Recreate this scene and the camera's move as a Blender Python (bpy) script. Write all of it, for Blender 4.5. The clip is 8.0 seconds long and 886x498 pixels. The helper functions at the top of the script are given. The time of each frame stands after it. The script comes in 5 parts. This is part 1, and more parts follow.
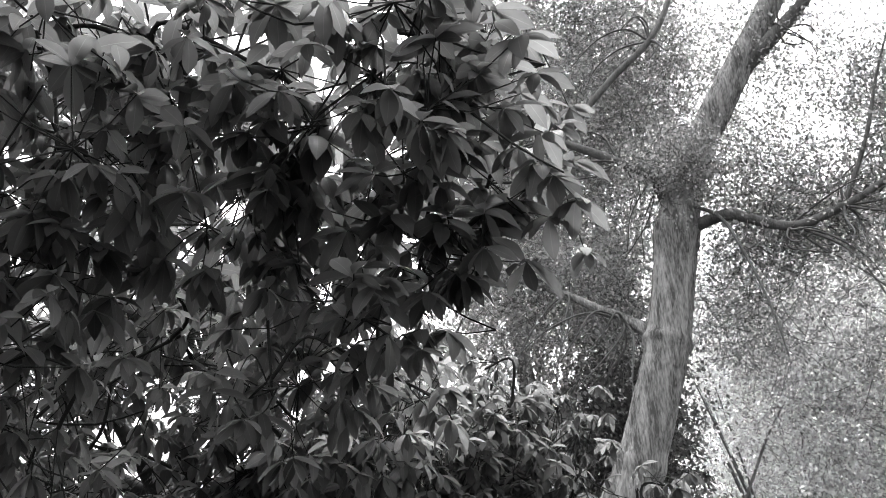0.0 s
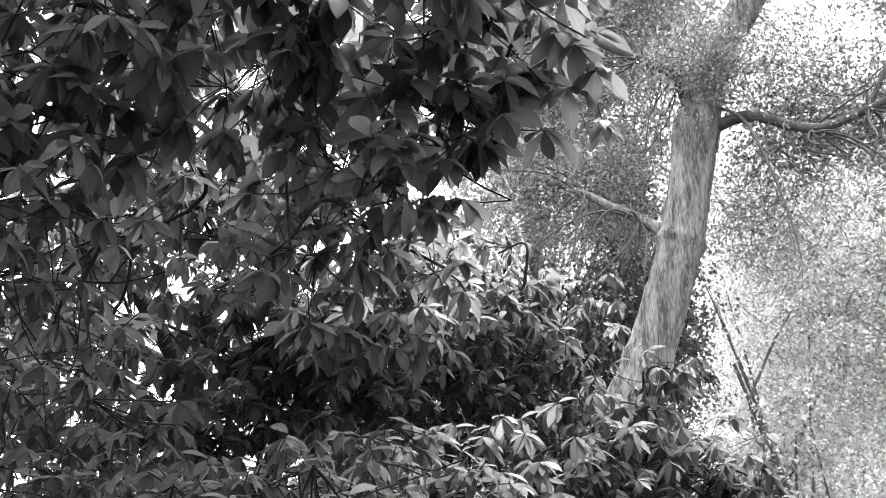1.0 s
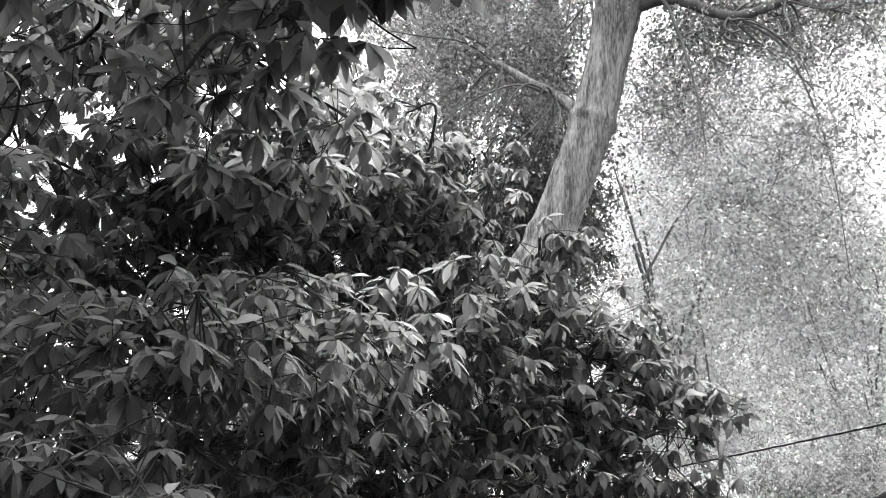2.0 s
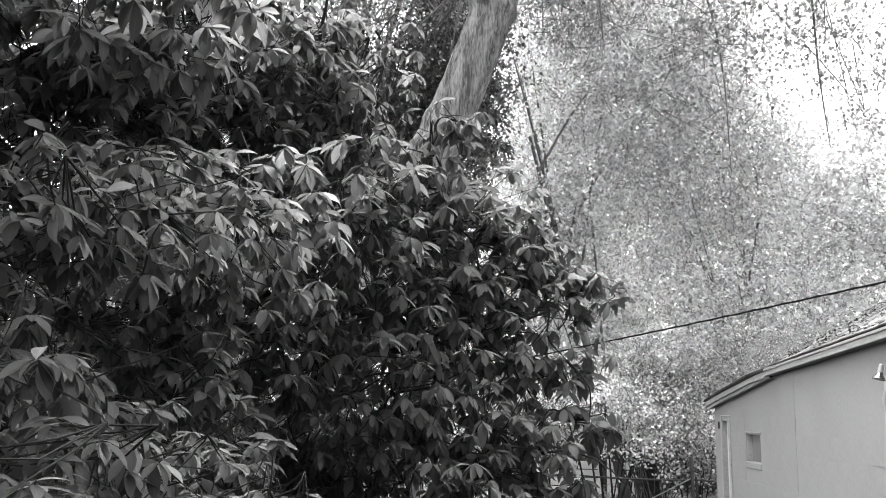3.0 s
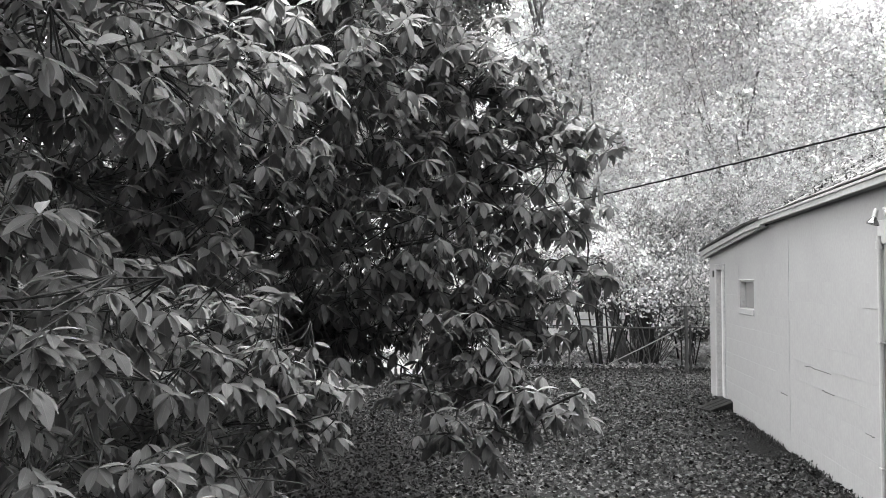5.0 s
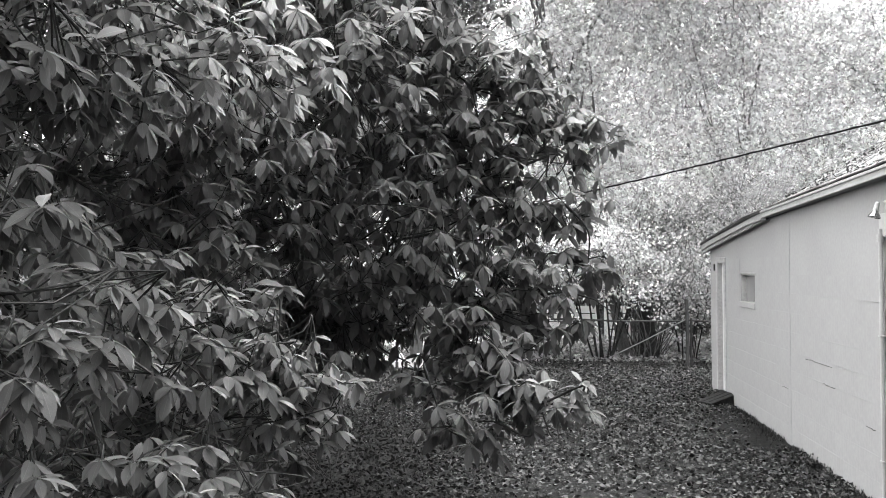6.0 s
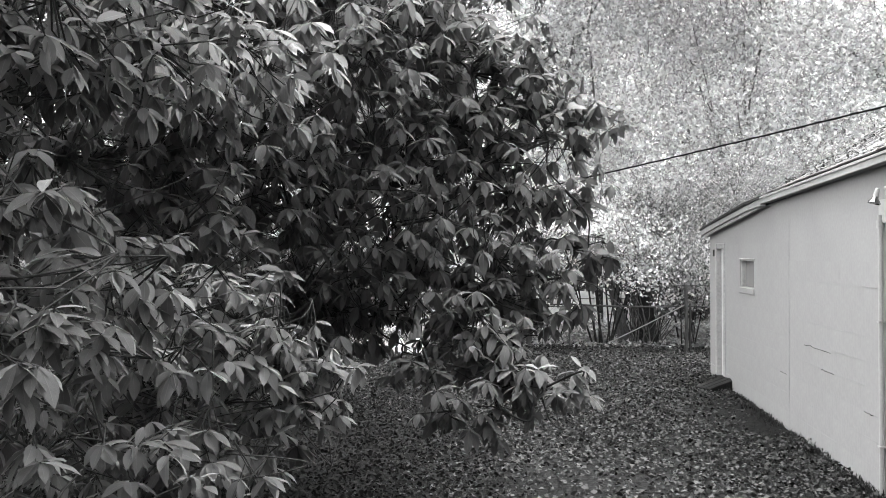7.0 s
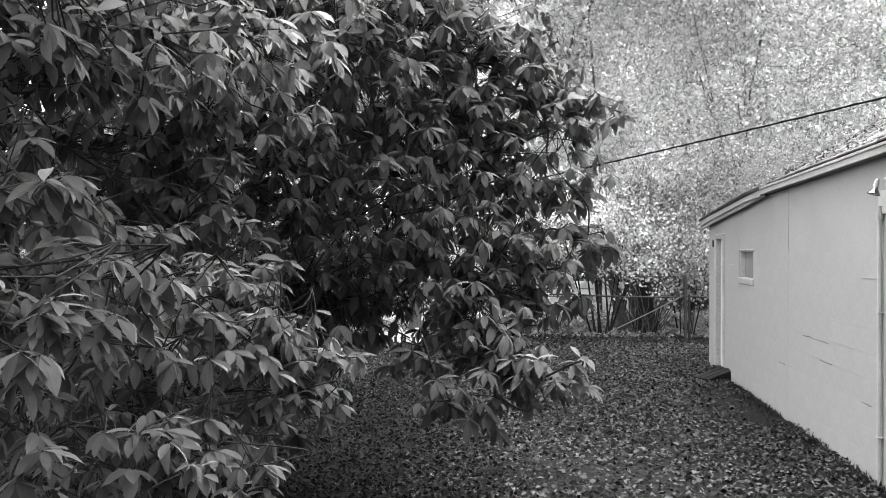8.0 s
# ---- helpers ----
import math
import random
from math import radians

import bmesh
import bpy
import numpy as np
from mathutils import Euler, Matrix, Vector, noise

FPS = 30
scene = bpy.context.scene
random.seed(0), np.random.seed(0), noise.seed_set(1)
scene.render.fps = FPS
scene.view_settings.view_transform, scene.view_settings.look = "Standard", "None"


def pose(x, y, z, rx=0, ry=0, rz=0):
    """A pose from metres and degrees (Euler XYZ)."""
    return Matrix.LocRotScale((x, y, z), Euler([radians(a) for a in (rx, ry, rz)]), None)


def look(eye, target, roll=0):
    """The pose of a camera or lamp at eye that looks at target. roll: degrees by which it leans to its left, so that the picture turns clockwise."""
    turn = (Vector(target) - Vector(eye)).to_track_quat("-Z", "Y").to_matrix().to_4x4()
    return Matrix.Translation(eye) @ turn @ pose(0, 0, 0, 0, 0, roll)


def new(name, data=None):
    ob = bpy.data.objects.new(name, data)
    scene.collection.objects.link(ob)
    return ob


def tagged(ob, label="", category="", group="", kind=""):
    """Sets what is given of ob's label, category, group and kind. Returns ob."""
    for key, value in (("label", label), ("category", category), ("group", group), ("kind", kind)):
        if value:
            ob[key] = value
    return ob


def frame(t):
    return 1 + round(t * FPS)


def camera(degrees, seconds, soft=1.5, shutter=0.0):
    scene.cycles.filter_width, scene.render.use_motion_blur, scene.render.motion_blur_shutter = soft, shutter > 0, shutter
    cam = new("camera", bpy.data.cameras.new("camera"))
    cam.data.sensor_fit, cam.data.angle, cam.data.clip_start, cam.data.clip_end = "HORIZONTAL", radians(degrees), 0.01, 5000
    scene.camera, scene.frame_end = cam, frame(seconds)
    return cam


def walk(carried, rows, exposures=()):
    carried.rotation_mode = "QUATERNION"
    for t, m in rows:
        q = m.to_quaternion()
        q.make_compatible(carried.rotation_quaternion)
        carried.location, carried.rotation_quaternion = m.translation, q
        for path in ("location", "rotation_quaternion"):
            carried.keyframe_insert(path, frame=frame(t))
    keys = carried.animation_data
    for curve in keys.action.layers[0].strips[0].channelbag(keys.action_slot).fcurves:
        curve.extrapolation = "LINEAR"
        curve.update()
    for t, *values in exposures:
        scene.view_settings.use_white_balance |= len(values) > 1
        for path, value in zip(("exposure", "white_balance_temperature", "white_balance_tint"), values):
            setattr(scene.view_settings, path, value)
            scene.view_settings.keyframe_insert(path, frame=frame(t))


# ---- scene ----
cam = camera(52.37, 8.0, soft=0.5)

# seconds, eye x, y, z, yaw to the left, pitch up, roll
PATH = [
    (0.0, -0.064, -0.042, 2.056, 18.13, 31.90, -1.68),
    (0.5, -0.084, -0.018, 2.007, 19.29, 29.23, -1.35),
    (1.0, -0.078, -0.021, 1.957, 19.28, 25.61, 0.42),
    (1.5, -0.074, -0.004, 1.917, 17.88, 21.56, 1.64),
    (2.0, -0.034, 0.005, 1.884, 13.22, 17.59, 1.54),
    (2.2, -0.018, 0.008, 1.872, 11.37, 16.07, 1.76),
    (3.3, 0.015, 0.007, 1.841, 5.77, 9.06, 0.71),
    (3.5, 0.016, 0.001, 1.839, 5.73, 8.02, 0.52),
    (4.0, 0.013, 0.005, 1.832, 5.74, 5.14, 0.12),
    (4.5, 0.008, 0.006, 1.823, 6.01, 2.46, -0.12),
    (6.0, 0.005, 0.006, 1.819, 6.20, 1.37, -0.25),
    (6.5, 0.004, 0.003, 1.819, 6.21, 0.89, -0.24),
    (7.0, 0.002, 0.004, 1.820, 6.16, 0.43, -0.16),
    (7.5, 0.001, 0.001, 1.822, 6.20, -0.04, -0.06),
    (8.0, 0.000, 0.000, 1.820, 6.12, -0.22, 0.00),
]


def gaze(x, y, z, yaw, pitch, roll):
    a, b = radians(yaw), radians(pitch)
    way = Vector((-math.sin(a) * math.cos(b), math.cos(a) * math.cos(b), math.sin(b)))
    return look((x, y, z), Vector((x, y, z)) + way, roll)


EXPOSURES = [(0.0, 2.9), (0.5, 3.4), (1.0, 3.5), (1.5, 3.45), (2.2, 3.3), (3.3, 3.1), (4.5, 3.3), (6.0, 3.5), (8.0, 3.3)]
walk(cam, [(t, gaze(*row)) for t, *row in PATH], EXPOSURES)

# ---- world and light: a bright overcast day, the film is black and white ----
world = bpy.data.worlds.new("overcast_sky")
scene.world = world
world.use_nodes = True
wn, wl = world.node_tree.nodes, world.node_tree.links
sky = wn.new("ShaderNodeTexSky")
sky.sky_type = "NISHITA"
sky.sun_disc = False
sky.sun_elevation, sky.sun_rotation = radians(74), radians(9)
sky.air_density, sky.dust_density, sky.ozone_density = 1.0, 6.0, 1.0
grey = wn.new("ShaderNodeRGBToBW")
wl.new(sky.outputs[0], grey.inputs[0])
wl.new(grey.outputs[0], wn["Background"].inputs["Color"])
wn["Background"].inputs["Strength"].default_value = 0.15

sun_data = bpy.data.lights.new("sun", "SUN")
sun_data.energy, sun_data.angle = 0.8, radians(60)
sun = new("sun", sun_data)
# high up and a little ahead, through thin cloud
sun.matrix_world = look((40 * math.sin(radians(9)), 40 * math.cos(radians(9)), 139), (0, 0, 0))


# ---- materials ----
def shader(name):
    m = bpy.data.materials.new(name)
    m.use_nodes = True
    nt = m.node_tree
    return m, nt.nodes, nt.links, nt.nodes["Principled BSDF"]


def math_node(nodes, links, op, a, b):
    n = nodes.new("ShaderNodeMath")
    n.operation = op
    for socket, v in zip(n.inputs, (a, b)):
        if isinstance(v, (int, float)):
            socket.default_value = v
        else:
            links.new(v, socket)
    return n.outputs[0]


def surface(name, low, high, scale, fine, rough=0.8, bump=0.3, stretch=(1, 1, 1), depth=0.01, vary=0.0, metal=0.0, tight=0.18):
    """Grey surface between two tones: broad stains, fine grain, relief."""
    m, nodes, links, bsdf = shader(name)
    coord = nodes.new("ShaderNodeTexCoord")
    place = nodes.new("ShaderNodeMapping")
    place.inputs["Scale"].default_value = stretch
    links.new(coord.outputs["Object"], place.inputs[0])
    broad, grain = nodes.new("ShaderNodeTexNoise"), nodes.new("ShaderNodeTexNoise")
    for n, s in ((broad, scale), (grain, fine)):
        n.inputs["Scale"].default_value, n.inputs["Detail"].default_value = s, 6
        links.new(place.outputs[0], n.inputs["Vector"])
    both = math_node(nodes, links, "ADD", math_node(nodes, links, "MULTIPLY", broad.outputs[0], 0.55), math_node(nodes, links, "MULTIPLY", grain.outputs[0], 0.45))
    ramp = nodes.new("ShaderNodeValToRGB")
    ramp.color_ramp.elements[0].position, ramp.color_ramp.elements[1].position = 0.5 - tight, 0.5 + tight
    ramp.color_ramp.elements[0].color, ramp.color_ramp.elements[1].color = (low, low, low, 1), (high, high, high, 1)
    links.new(both, ramp.inputs[0])
    tone = ramp.outputs[0]
    if vary:
        info = nodes.new("ShaderNodeObjectInfo")
        f = math_node(nodes, links, "ADD", math_node(nodes, links, "MULTIPLY", info.outputs["Random"], 2 * vary), 1 - vary)
        mul = nodes.new("ShaderNodeVectorMath")
        mul.operation = "SCALE"
        links.new(tone, mul.inputs[0])
        links.new(f, mul.inputs["Scale"])
        tone = mul.outputs[0]
    links.new(tone, bsdf.inputs["Base Color"])
    bsdf.inputs["Roughness"].default_value, bsdf.inputs["Metallic"].default_value = rough, metal
    if rough >= 0.85:
        bsdf.inputs["Specular IOR Level"].default_value = 0.1
    if bump:
        b = nodes.new("ShaderNodeBump")
        b.inputs["Strength"].default_value, b.inputs["Distance"].default_value = bump, depth
        links.new(both, b.inputs["Height"])
        links.new(b.outputs[0], bsdf.inputs["Normal"])
    return m


def leaf_material(name, tone, spread, translucent, rough, single=False, veins=0.0, gloss=0.2, passing=1.0):
    """Leaf: tone varies from leaf to leaf, pale midrib and side veins, some light comes through."""
    m, nodes, links, bsdf = shader(name)
    if single:
        rnd = nodes.new("ShaderNodeObjectInfo").outputs["Random"]
    else:
        rnd = nodes.new("ShaderNodeNewGeometry").outputs["Random Per Island"]
    f = math_node(nodes, links, "ADD", math_node(nodes, links, "MULTIPLY", rnd, 2 * spread * tone), tone * (1 - spread))
    noise_tex = nodes.new("ShaderNodeTexNoise")
    noise_tex.inputs["Scale"].default_value, noise_tex.inputs["Detail"].default_value = 40, 4
    f = math_node(nodes, links, "MULTIPLY", f, math_node(nodes, links, "ADD", math_node(nodes, links, "MULTIPLY", noise_tex.outputs[0], 0.6), 0.7))
    wide = nodes.new("ShaderNodeTexNoise")
    wide.inputs["Scale"].default_value, wide.inputs["Detail"].default_value = 1.3, 3
    f = math_node(nodes, links, "MULTIPLY", f, math_node(nodes, links, "ADD", math_node(nodes, links, "MULTIPLY", wide.outputs[0], 1.0), 0.5))
    if veins:
        uv = nodes.new("ShaderNodeTexCoord")
        sep = nodes.new("ShaderNodeSeparateXYZ")
        links.new(uv.outputs["UV"], sep.inputs[0])
        side = math_node(nodes, links, "ABSOLUTE", math_node(nodes, links, "SUBTRACT", sep.outputs[0], 0.5), 0)
        rib = math_node(nodes, links, "LESS_THAN", side, 0.022)
        slant = math_node(nodes, links, "SUBTRACT", sep.outputs[1], math_node(nodes, links, "MULTIPLY", side, 0.45))
        wave = math_node(nodes, links, "SINE", math_node(nodes, links, "MULTIPLY", slant, 58), 0)
        lines = math_node(nodes, links, "MULTIPLY", math_node(nodes, links, "GREATER_THAN", wave, 0.96), 0.12)
        vein = math_node(nodes, links, "MAXIMUM", rib, lines)
        f = math_node(nodes, links, "MULTIPLY", f, math_node(nodes, links, "ADD", math_node(nodes, links, "MULTIPLY", vein, veins), 1))
        b = nodes.new("ShaderNodeBump")
        b.inputs["Strength"].default_value, b.inputs["Distance"].default_value = 0.1, 0.001
        links.new(wave, b.inputs["Height"])
        links.new(b.outputs[0], bsdf.inputs["Normal"])
    rgb = nodes.new("ShaderNodeCombineColor")
    for s in rgb.inputs:
        links.new(f, s)
    links.new(rgb.outputs[0], bsdf.inputs["Base Color"])
    bsdf.inputs["Roughness"].default_value = rough
    bsdf.inputs["Specular IOR Level"].default_value = gloss
    glow = nodes.new("ShaderNodeBsdfTranslucent")
    clear = nodes.new("ShaderNodeVectorMath")
    clear.operation = "SCALE"
    clear.inputs["Scale"].default_value = passing
    links.new(rgb.outputs[0], clear.inputs[0])
    links.new(clear.outputs[0], glow.inputs[0])
    mix = nodes.new("ShaderNodeMixShader")
    mix.inputs[0].default_value = translucent
    links.new(bsdf.outputs[0], mix.inputs[1])
    links.new(glow.outputs[0], mix.inputs[2])
    links.new(mix.outputs[0], nodes["Material Output"].inputs["Surface"])
    return m


M_LEAF = leaf_material("magnolia_leaf", 0.055, 0.42, 0.5, 0.6, veins=0.28, passing=2.9)
M_LEAF_ONE = leaf_material("magnolia_leaf_single", 0.055, 0.42, 0.5, 0.6, single=True, veins=0.28, passing=2.9)
M_PALE = leaf_material("yellow_autumn_leaf", 0.75, 0.47, 0.32, 0.6)
M_MID = leaf_material("green_maple_leaf", 0.34, 0.5, 0.25, 0.6)
M_GREEN = leaf_material("shaded_green_leaf", 0.13, 0.5, 0.35, 0.6)
# dark leaf tone that stands for the shade inside the pale crowns
M_BACK = leaf_material("backing_shade_leaf", 0.2, 0.6, 0.25, 0.6)
M_HEDGE = leaf_material("hedge_leaf", 0.05, 0.5, 0.2, 0.6)
M_DARK = leaf_material("dark_needles", 0.035, 0.4, 0.1, 0.7)
M_SHRUB = leaf_material("shrub_leaf", 0.46, 0.55, 0.4, 0.6)
# near-black tone puts the magnolia's shade into the cover leaves' colour
M_COVER = leaf_material("shade_toned_cover_leaf", 0.011, 0.6, 0.15, 0.7, gloss=0.05)
M_GRASS = leaf_material("grass_blade", 0.028, 0.5, 0.25, 0.6, gloss=0.08)
M_LITTER = leaf_material("dry_leaf", 0.05, 0.97, 0.1, 0.8, gloss=0.06)
M_BARK = surface("grey_bark", 0.07, 0.29, 2.4, 13, 0.9, 1.0, (3.2, 3.2, 0.5), 0.06, tight=0.10)
M_BARK_DARK = surface("dark_bark", 0.05, 0.15, 3, 20, 0.9, 0.9, (3, 3, 0.6), 0.02)
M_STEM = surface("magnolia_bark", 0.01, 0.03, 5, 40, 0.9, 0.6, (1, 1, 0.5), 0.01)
M_TWIG = surface("twig_bark", 0.06, 0.18, 8, 60, 0.85, 0.3)
M_VINE = surface("dry_vine", 0.26, 0.46, 6, 50, 0.8, 0.2)
# soil this dark carries the shade between the fallen leaves in its colour
M_GROUND = surface("soil_shade_toned", 0.003, 0.010, 0.8, 22, 0.95, 0.9, depth=0.04)
M_BLOCK = surface("painted_block", 0.28, 0.345, 1.3, 26, 0.7, 0.35, depth=0.006, vary=0.012)
M_RENDER = surface("painted_render", 0.28, 0.345, 1.1, 30, 0.75, 0.3, depth=0.006)
M_TRIM = surface("weathered_white_trim", 0.26, 0.46, 2.5, 30, 0.7, 0.3, (1, 0.3, 1), 0.004)
M_DOOR = surface("scuffed_white_door", 0.5, 0.7, 3, 25, 0.6, 0.2, (1, 1, 0.4), 0.003)
# darker than the trim: the shade under the eave is in this tone
M_SOFFIT = surface("soffit_shade_tone", 0.16, 0.26, 2, 20, 0.8, 0.2)
M_SHINGLE = surface("mossy_shingle", 0.05, 0.19, 14, 90, 0.95, 0.8, depth=0.012, vary=0.4)
M_FELT = surface("roof_felt", 0.03, 0.07, 4, 40, 0.95, 0.5)
M_WOOD_DARK = surface("wet_dark_wood", 0.006, 0.024, 3, 30, 0.9, 0.5, (1, 1, 1), 0.006)
M_STEEL = surface("galvanised_steel", 0.3, 0.5, 8, 60, 0.45, 0.1, metal=0.7)
M_RUST = surface("rusty_post", 0.02, 0.06, 8, 60, 0.8, 0.3)
M_CONDUIT = surface("painted_conduit", 0.36, 0.46, 6, 50, 0.5, 0.1)
M_CHROME = surface("worn_chrome", 0.2, 0.4, 9, 70, 0.25, 0.05, metal=1.0)
M_CABLE = surface("black_cable", 0.006, 0.015, 10, 80, 0.9, 0.2)
# only for the unseen wall that blocks light behind the viewer
M_SKY_BLOCKER = surface("sky_blocker_dark", 0.10, 0.2, 1.2, 20, 0.9, 0.4)
M_SIDING = surface("white_siding", 0.7, 0.82, 1, 20, 0.6, 0.1)

gm, gn, gl, gb = shader("window_glass")
gb.inputs["Base Color"].default_value = (0.22, 0.22, 0.22, 1)
gb.inputs["Roughness"].default_value = 0.12
M_GLASS = gm


# ---- mesh helpers ----
def link_mesh(name, mesh, material, parent=None, label="", kind=""):
    ob = new(name, mesh)
    if material and not mesh.materials:
        mesh.materials.append(material)
    if parent:
        ob.parent = parent
        if parent.type == "EMPTY":
            ob.matrix_parent_inverse = Matrix.Translation(-parent.location)
    return tagged(ob, label, kind=kind)


def raw_mesh(name, verts, faces, uvs=None, smooth=True):
    """A mesh from arrays: verts n x 3, faces n x k, uvs one a corner."""
    me = bpy.data.meshes.new(name)
    verts, faces = np.asarray(verts, np.float32), np.asarray(faces, np.int32)
    me.vertices.add(len(verts))
    me.vertices.foreach_set("co", verts.ravel())
    me.loops.add(faces.size)
    me.loops.foreach_set("vertex_index", faces.ravel())
    me.polygons.add(len(faces))
    me.polygons.foreach_set("loop_start", np.arange(0, faces.size, faces.shape[1], dtype=np.int32))
    if uvs is not None:
        me.uv_layers.new(name="UVMap").data.foreach_set("uv", np.asarray(uvs, np.float32).ravel())
    me.update(calc_edges=True)
    if smooth:
        me.polygons.foreach_set("use_smooth", np.ones(len(faces), bool))
    return me


def thing(name, label, category, at=(0, 0, 0), group="", kind=""):
    ob = new(name)
    ob.location = at
    return tagged(ob, label, category, group, kind)


def part(name, bm, material, parent, label="", kind="", smooth=False):
    me = bpy.data.meshes.new(name)
    bm.to_mesh(me)
    bm.free()
    if smooth:
        me.polygons.foreach_set("use_smooth", np.ones(len(me.polygons), bool))
    return link_mesh(name, me, material, parent, label, kind)


def box(bm, lo, hi, bevel=0.0):
    """An upright box from corner to corner, with worn edges."""
    lo, hi = Vector(lo), Vector(hi)
    made = bmesh.ops.create_cube(bm, size=1, matrix=Matrix.Translation((lo + hi) / 2) @ Matrix.Diagonal((*(hi - lo), 1)))
    if bevel:
        edges = list({e for v in made["verts"] for e in v.link_edges})
        bmesh.ops.bevel(bm, geom=edges, offset=bevel, segments=1, affect="EDGES")
    return bm


def boxed(lo, hi, bevel=0.0):
    return box(bmesh.new(), lo, hi, bevel)


def tube_arrays(points, radii, sides=8, rough=0.0, start=0, seed=0, ridge=0.0):
    """Rings swept along a line; rough: how uneven the skin is, as a share of the radius."""
    pts = np.asarray(points, float)
    n = len(pts)
    tangent = np.gradient(pts, axis=0)
    tangent /= np.linalg.norm(tangent, axis=1)[:, None] + 1e-9
    ref = np.array([1.0, 0.2, 0.1]) if abs(tangent[0][0]) < 0.8 else np.array([0.1, 1.0, 0.2])
    u = np.cross(tangent, ref)
    u /= np.linalg.norm(u, axis=1)[:, None]
    v = np.cross(tangent, u)
    ang = np.arange(sides) * 2 * math.pi / sides
    r = np.asarray(radii, float)[:, None] * np.ones(sides)
    if rough:
        for i in range(n):
            for k in range(sides):
                q = Vector((math.cos(ang[k]) * 2.2 + seed, math.sin(ang[k]) * 2.2, float(i) * 0.35))
                r[i, k] *= 1 + rough * noise.noise(q) + 0.5 * rough * noise.noise(q * 3.1)
    if ridge:
        for i in range(n):
            for k in range(sides):
                q = Vector((math.cos(ang[k]) * 9, math.sin(ang[k]) * 9, float(i) * 0.16))
                r[i, k] *= 1 + ridge * (0.5 - 2 * abs(noise.noise(q)))
    ring = pts[:, None] + r[:, :, None] * (np.cos(ang)[None, :, None] * u[:, None] + np.sin(ang)[None, :, None] * v[:, None])
    faces = []
    for i in range(n - 1):
        for k in range(sides):
            a, b = i * sides + k, i * sides + (k + 1) % sides
            faces.append((start + a, start + b, start + b + sides, start + a + sides))
    return ring.reshape(-1, 3), faces


def smooth_line(points, steps=6):
    """A rounded line through the given points (Catmull-Rom)."""
    p = [np.array(q, float) for q in points]
    p = [2 * p[0] - p[1]] + p + [2 * p[-1] - p[-2]]
    out = []
    for i in range(1, len(p) - 2):
        for k in range(steps):
            t = k / steps
            out.append(0.5 * (2 * p[i] + (p[i + 1] - p[i - 1]) * t + (2 * p[i - 1] - 5 * p[i] + 4 * p[i + 1] - p[i + 2]) * t * t + (3 * p[i] - p[i - 1] - 3 * p[i + 1] + p[i + 2]) * t**3))
    out.append(p[-2])
    return np.array(out)


def tubes(name, lines, material, parent, sides=6, rough=0.0, label="", kind="", ridge=0.0):
    """One mesh of many swept lines: (points, radii) each."""
    verts, faces, n = [], [], 0
    for s, (pts, radii) in enumerate(lines):
        v, f = tube_arrays(pts, radii, sides, rough, n, s * 1.7, ridge)
        verts.append(v)
        faces += f
        n += len(v)
    return link_mesh(name, raw_mesh(name, np.concatenate(verts), faces), material, parent, label, kind)


def limb(name, points, r0, r1, material, parent, sides=10, rough=0.12, steps=6, label=""):
    line = smooth_line(points, steps)
    return tubes(name, [(line, np.linspace(r0, r1, len(line)))], material, parent, sides, rough, label)


def twigs_mesh(name, starts, ends, r0, r1, material, parent, sag=0.0):
    """Thin bent twigs from starts to ends, three sides each, in one mesh."""
    a, b = np.asarray(starts, float), np.asarray(ends, float)
    n = len(a)
    rng = np.random.default_rng(n)
    mid = (a + b) / 2 + rng.normal(0, 0.06, (n, 3)) * np.linalg.norm(b - a, axis=1)[:, None]
    mid[:, 2] -= sag * np.linalg.norm(b - a, axis=1)
    way = (b - a) / (np.linalg.norm(b - a, axis=1)[:, None] + 1e-9)
    u = np.cross(way, np.array([0.3, 0.9, 0.31]))
    u /= np.linalg.norm(u, axis=1)[:, None] + 1e-9
    v = np.cross(way, u)
    rings = []
    for p, r in ((a, r0), (mid, (r0 + r1) / 2), (b, r1)):
        for k in range(3):
            t = k * 2.0944
            rings.append(p + r * (math.cos(t) * u + math.sin(t) * v))
    verts = np.stack(rings, 1).reshape(-1, 3)
    one = [(i * 3 + k, i * 3 + (k + 1) % 3, i * 3 + 3 + (k + 1) % 3, i * 3 + 3 + k) for i in range(2) for k in range(3)]
    faces = (np.array(one)[None] + 9 * np.arange(n)[:, None, None]).reshape(-1, 4)
    return link_mesh(name, raw_mesh(name, verts, faces), material, parent, kind="stuff")


# leaf shapes: half widths along a length of 1, folded at the midrib and drooping
def leaf_shape(widths, fold, droop, wave=0.0):
    n = len(widths)
    verts, uvs, faces = [], [], []
    for i, w in enumerate(widths):
        t = i / (n - 1)
        y, z = t - 0.12 * droop * t * t, -droop * t * t * 0.5
        edge = wave * math.sin(i * 2.4)
        verts += [(-w, y, z + w * fold + edge), (0, y, z), (w, y, z + w * fold - edge)]
        uvs += [(0, t), (0.5, t), (1, t)]
    for i in range(n - 1):
        a = 3 * i
        faces += [(a, a + 1, a + 4, a + 3), (a + 1, a + 2, a + 5, a + 4)]
    return np.array(verts), np.array(faces), np.array(uvs)


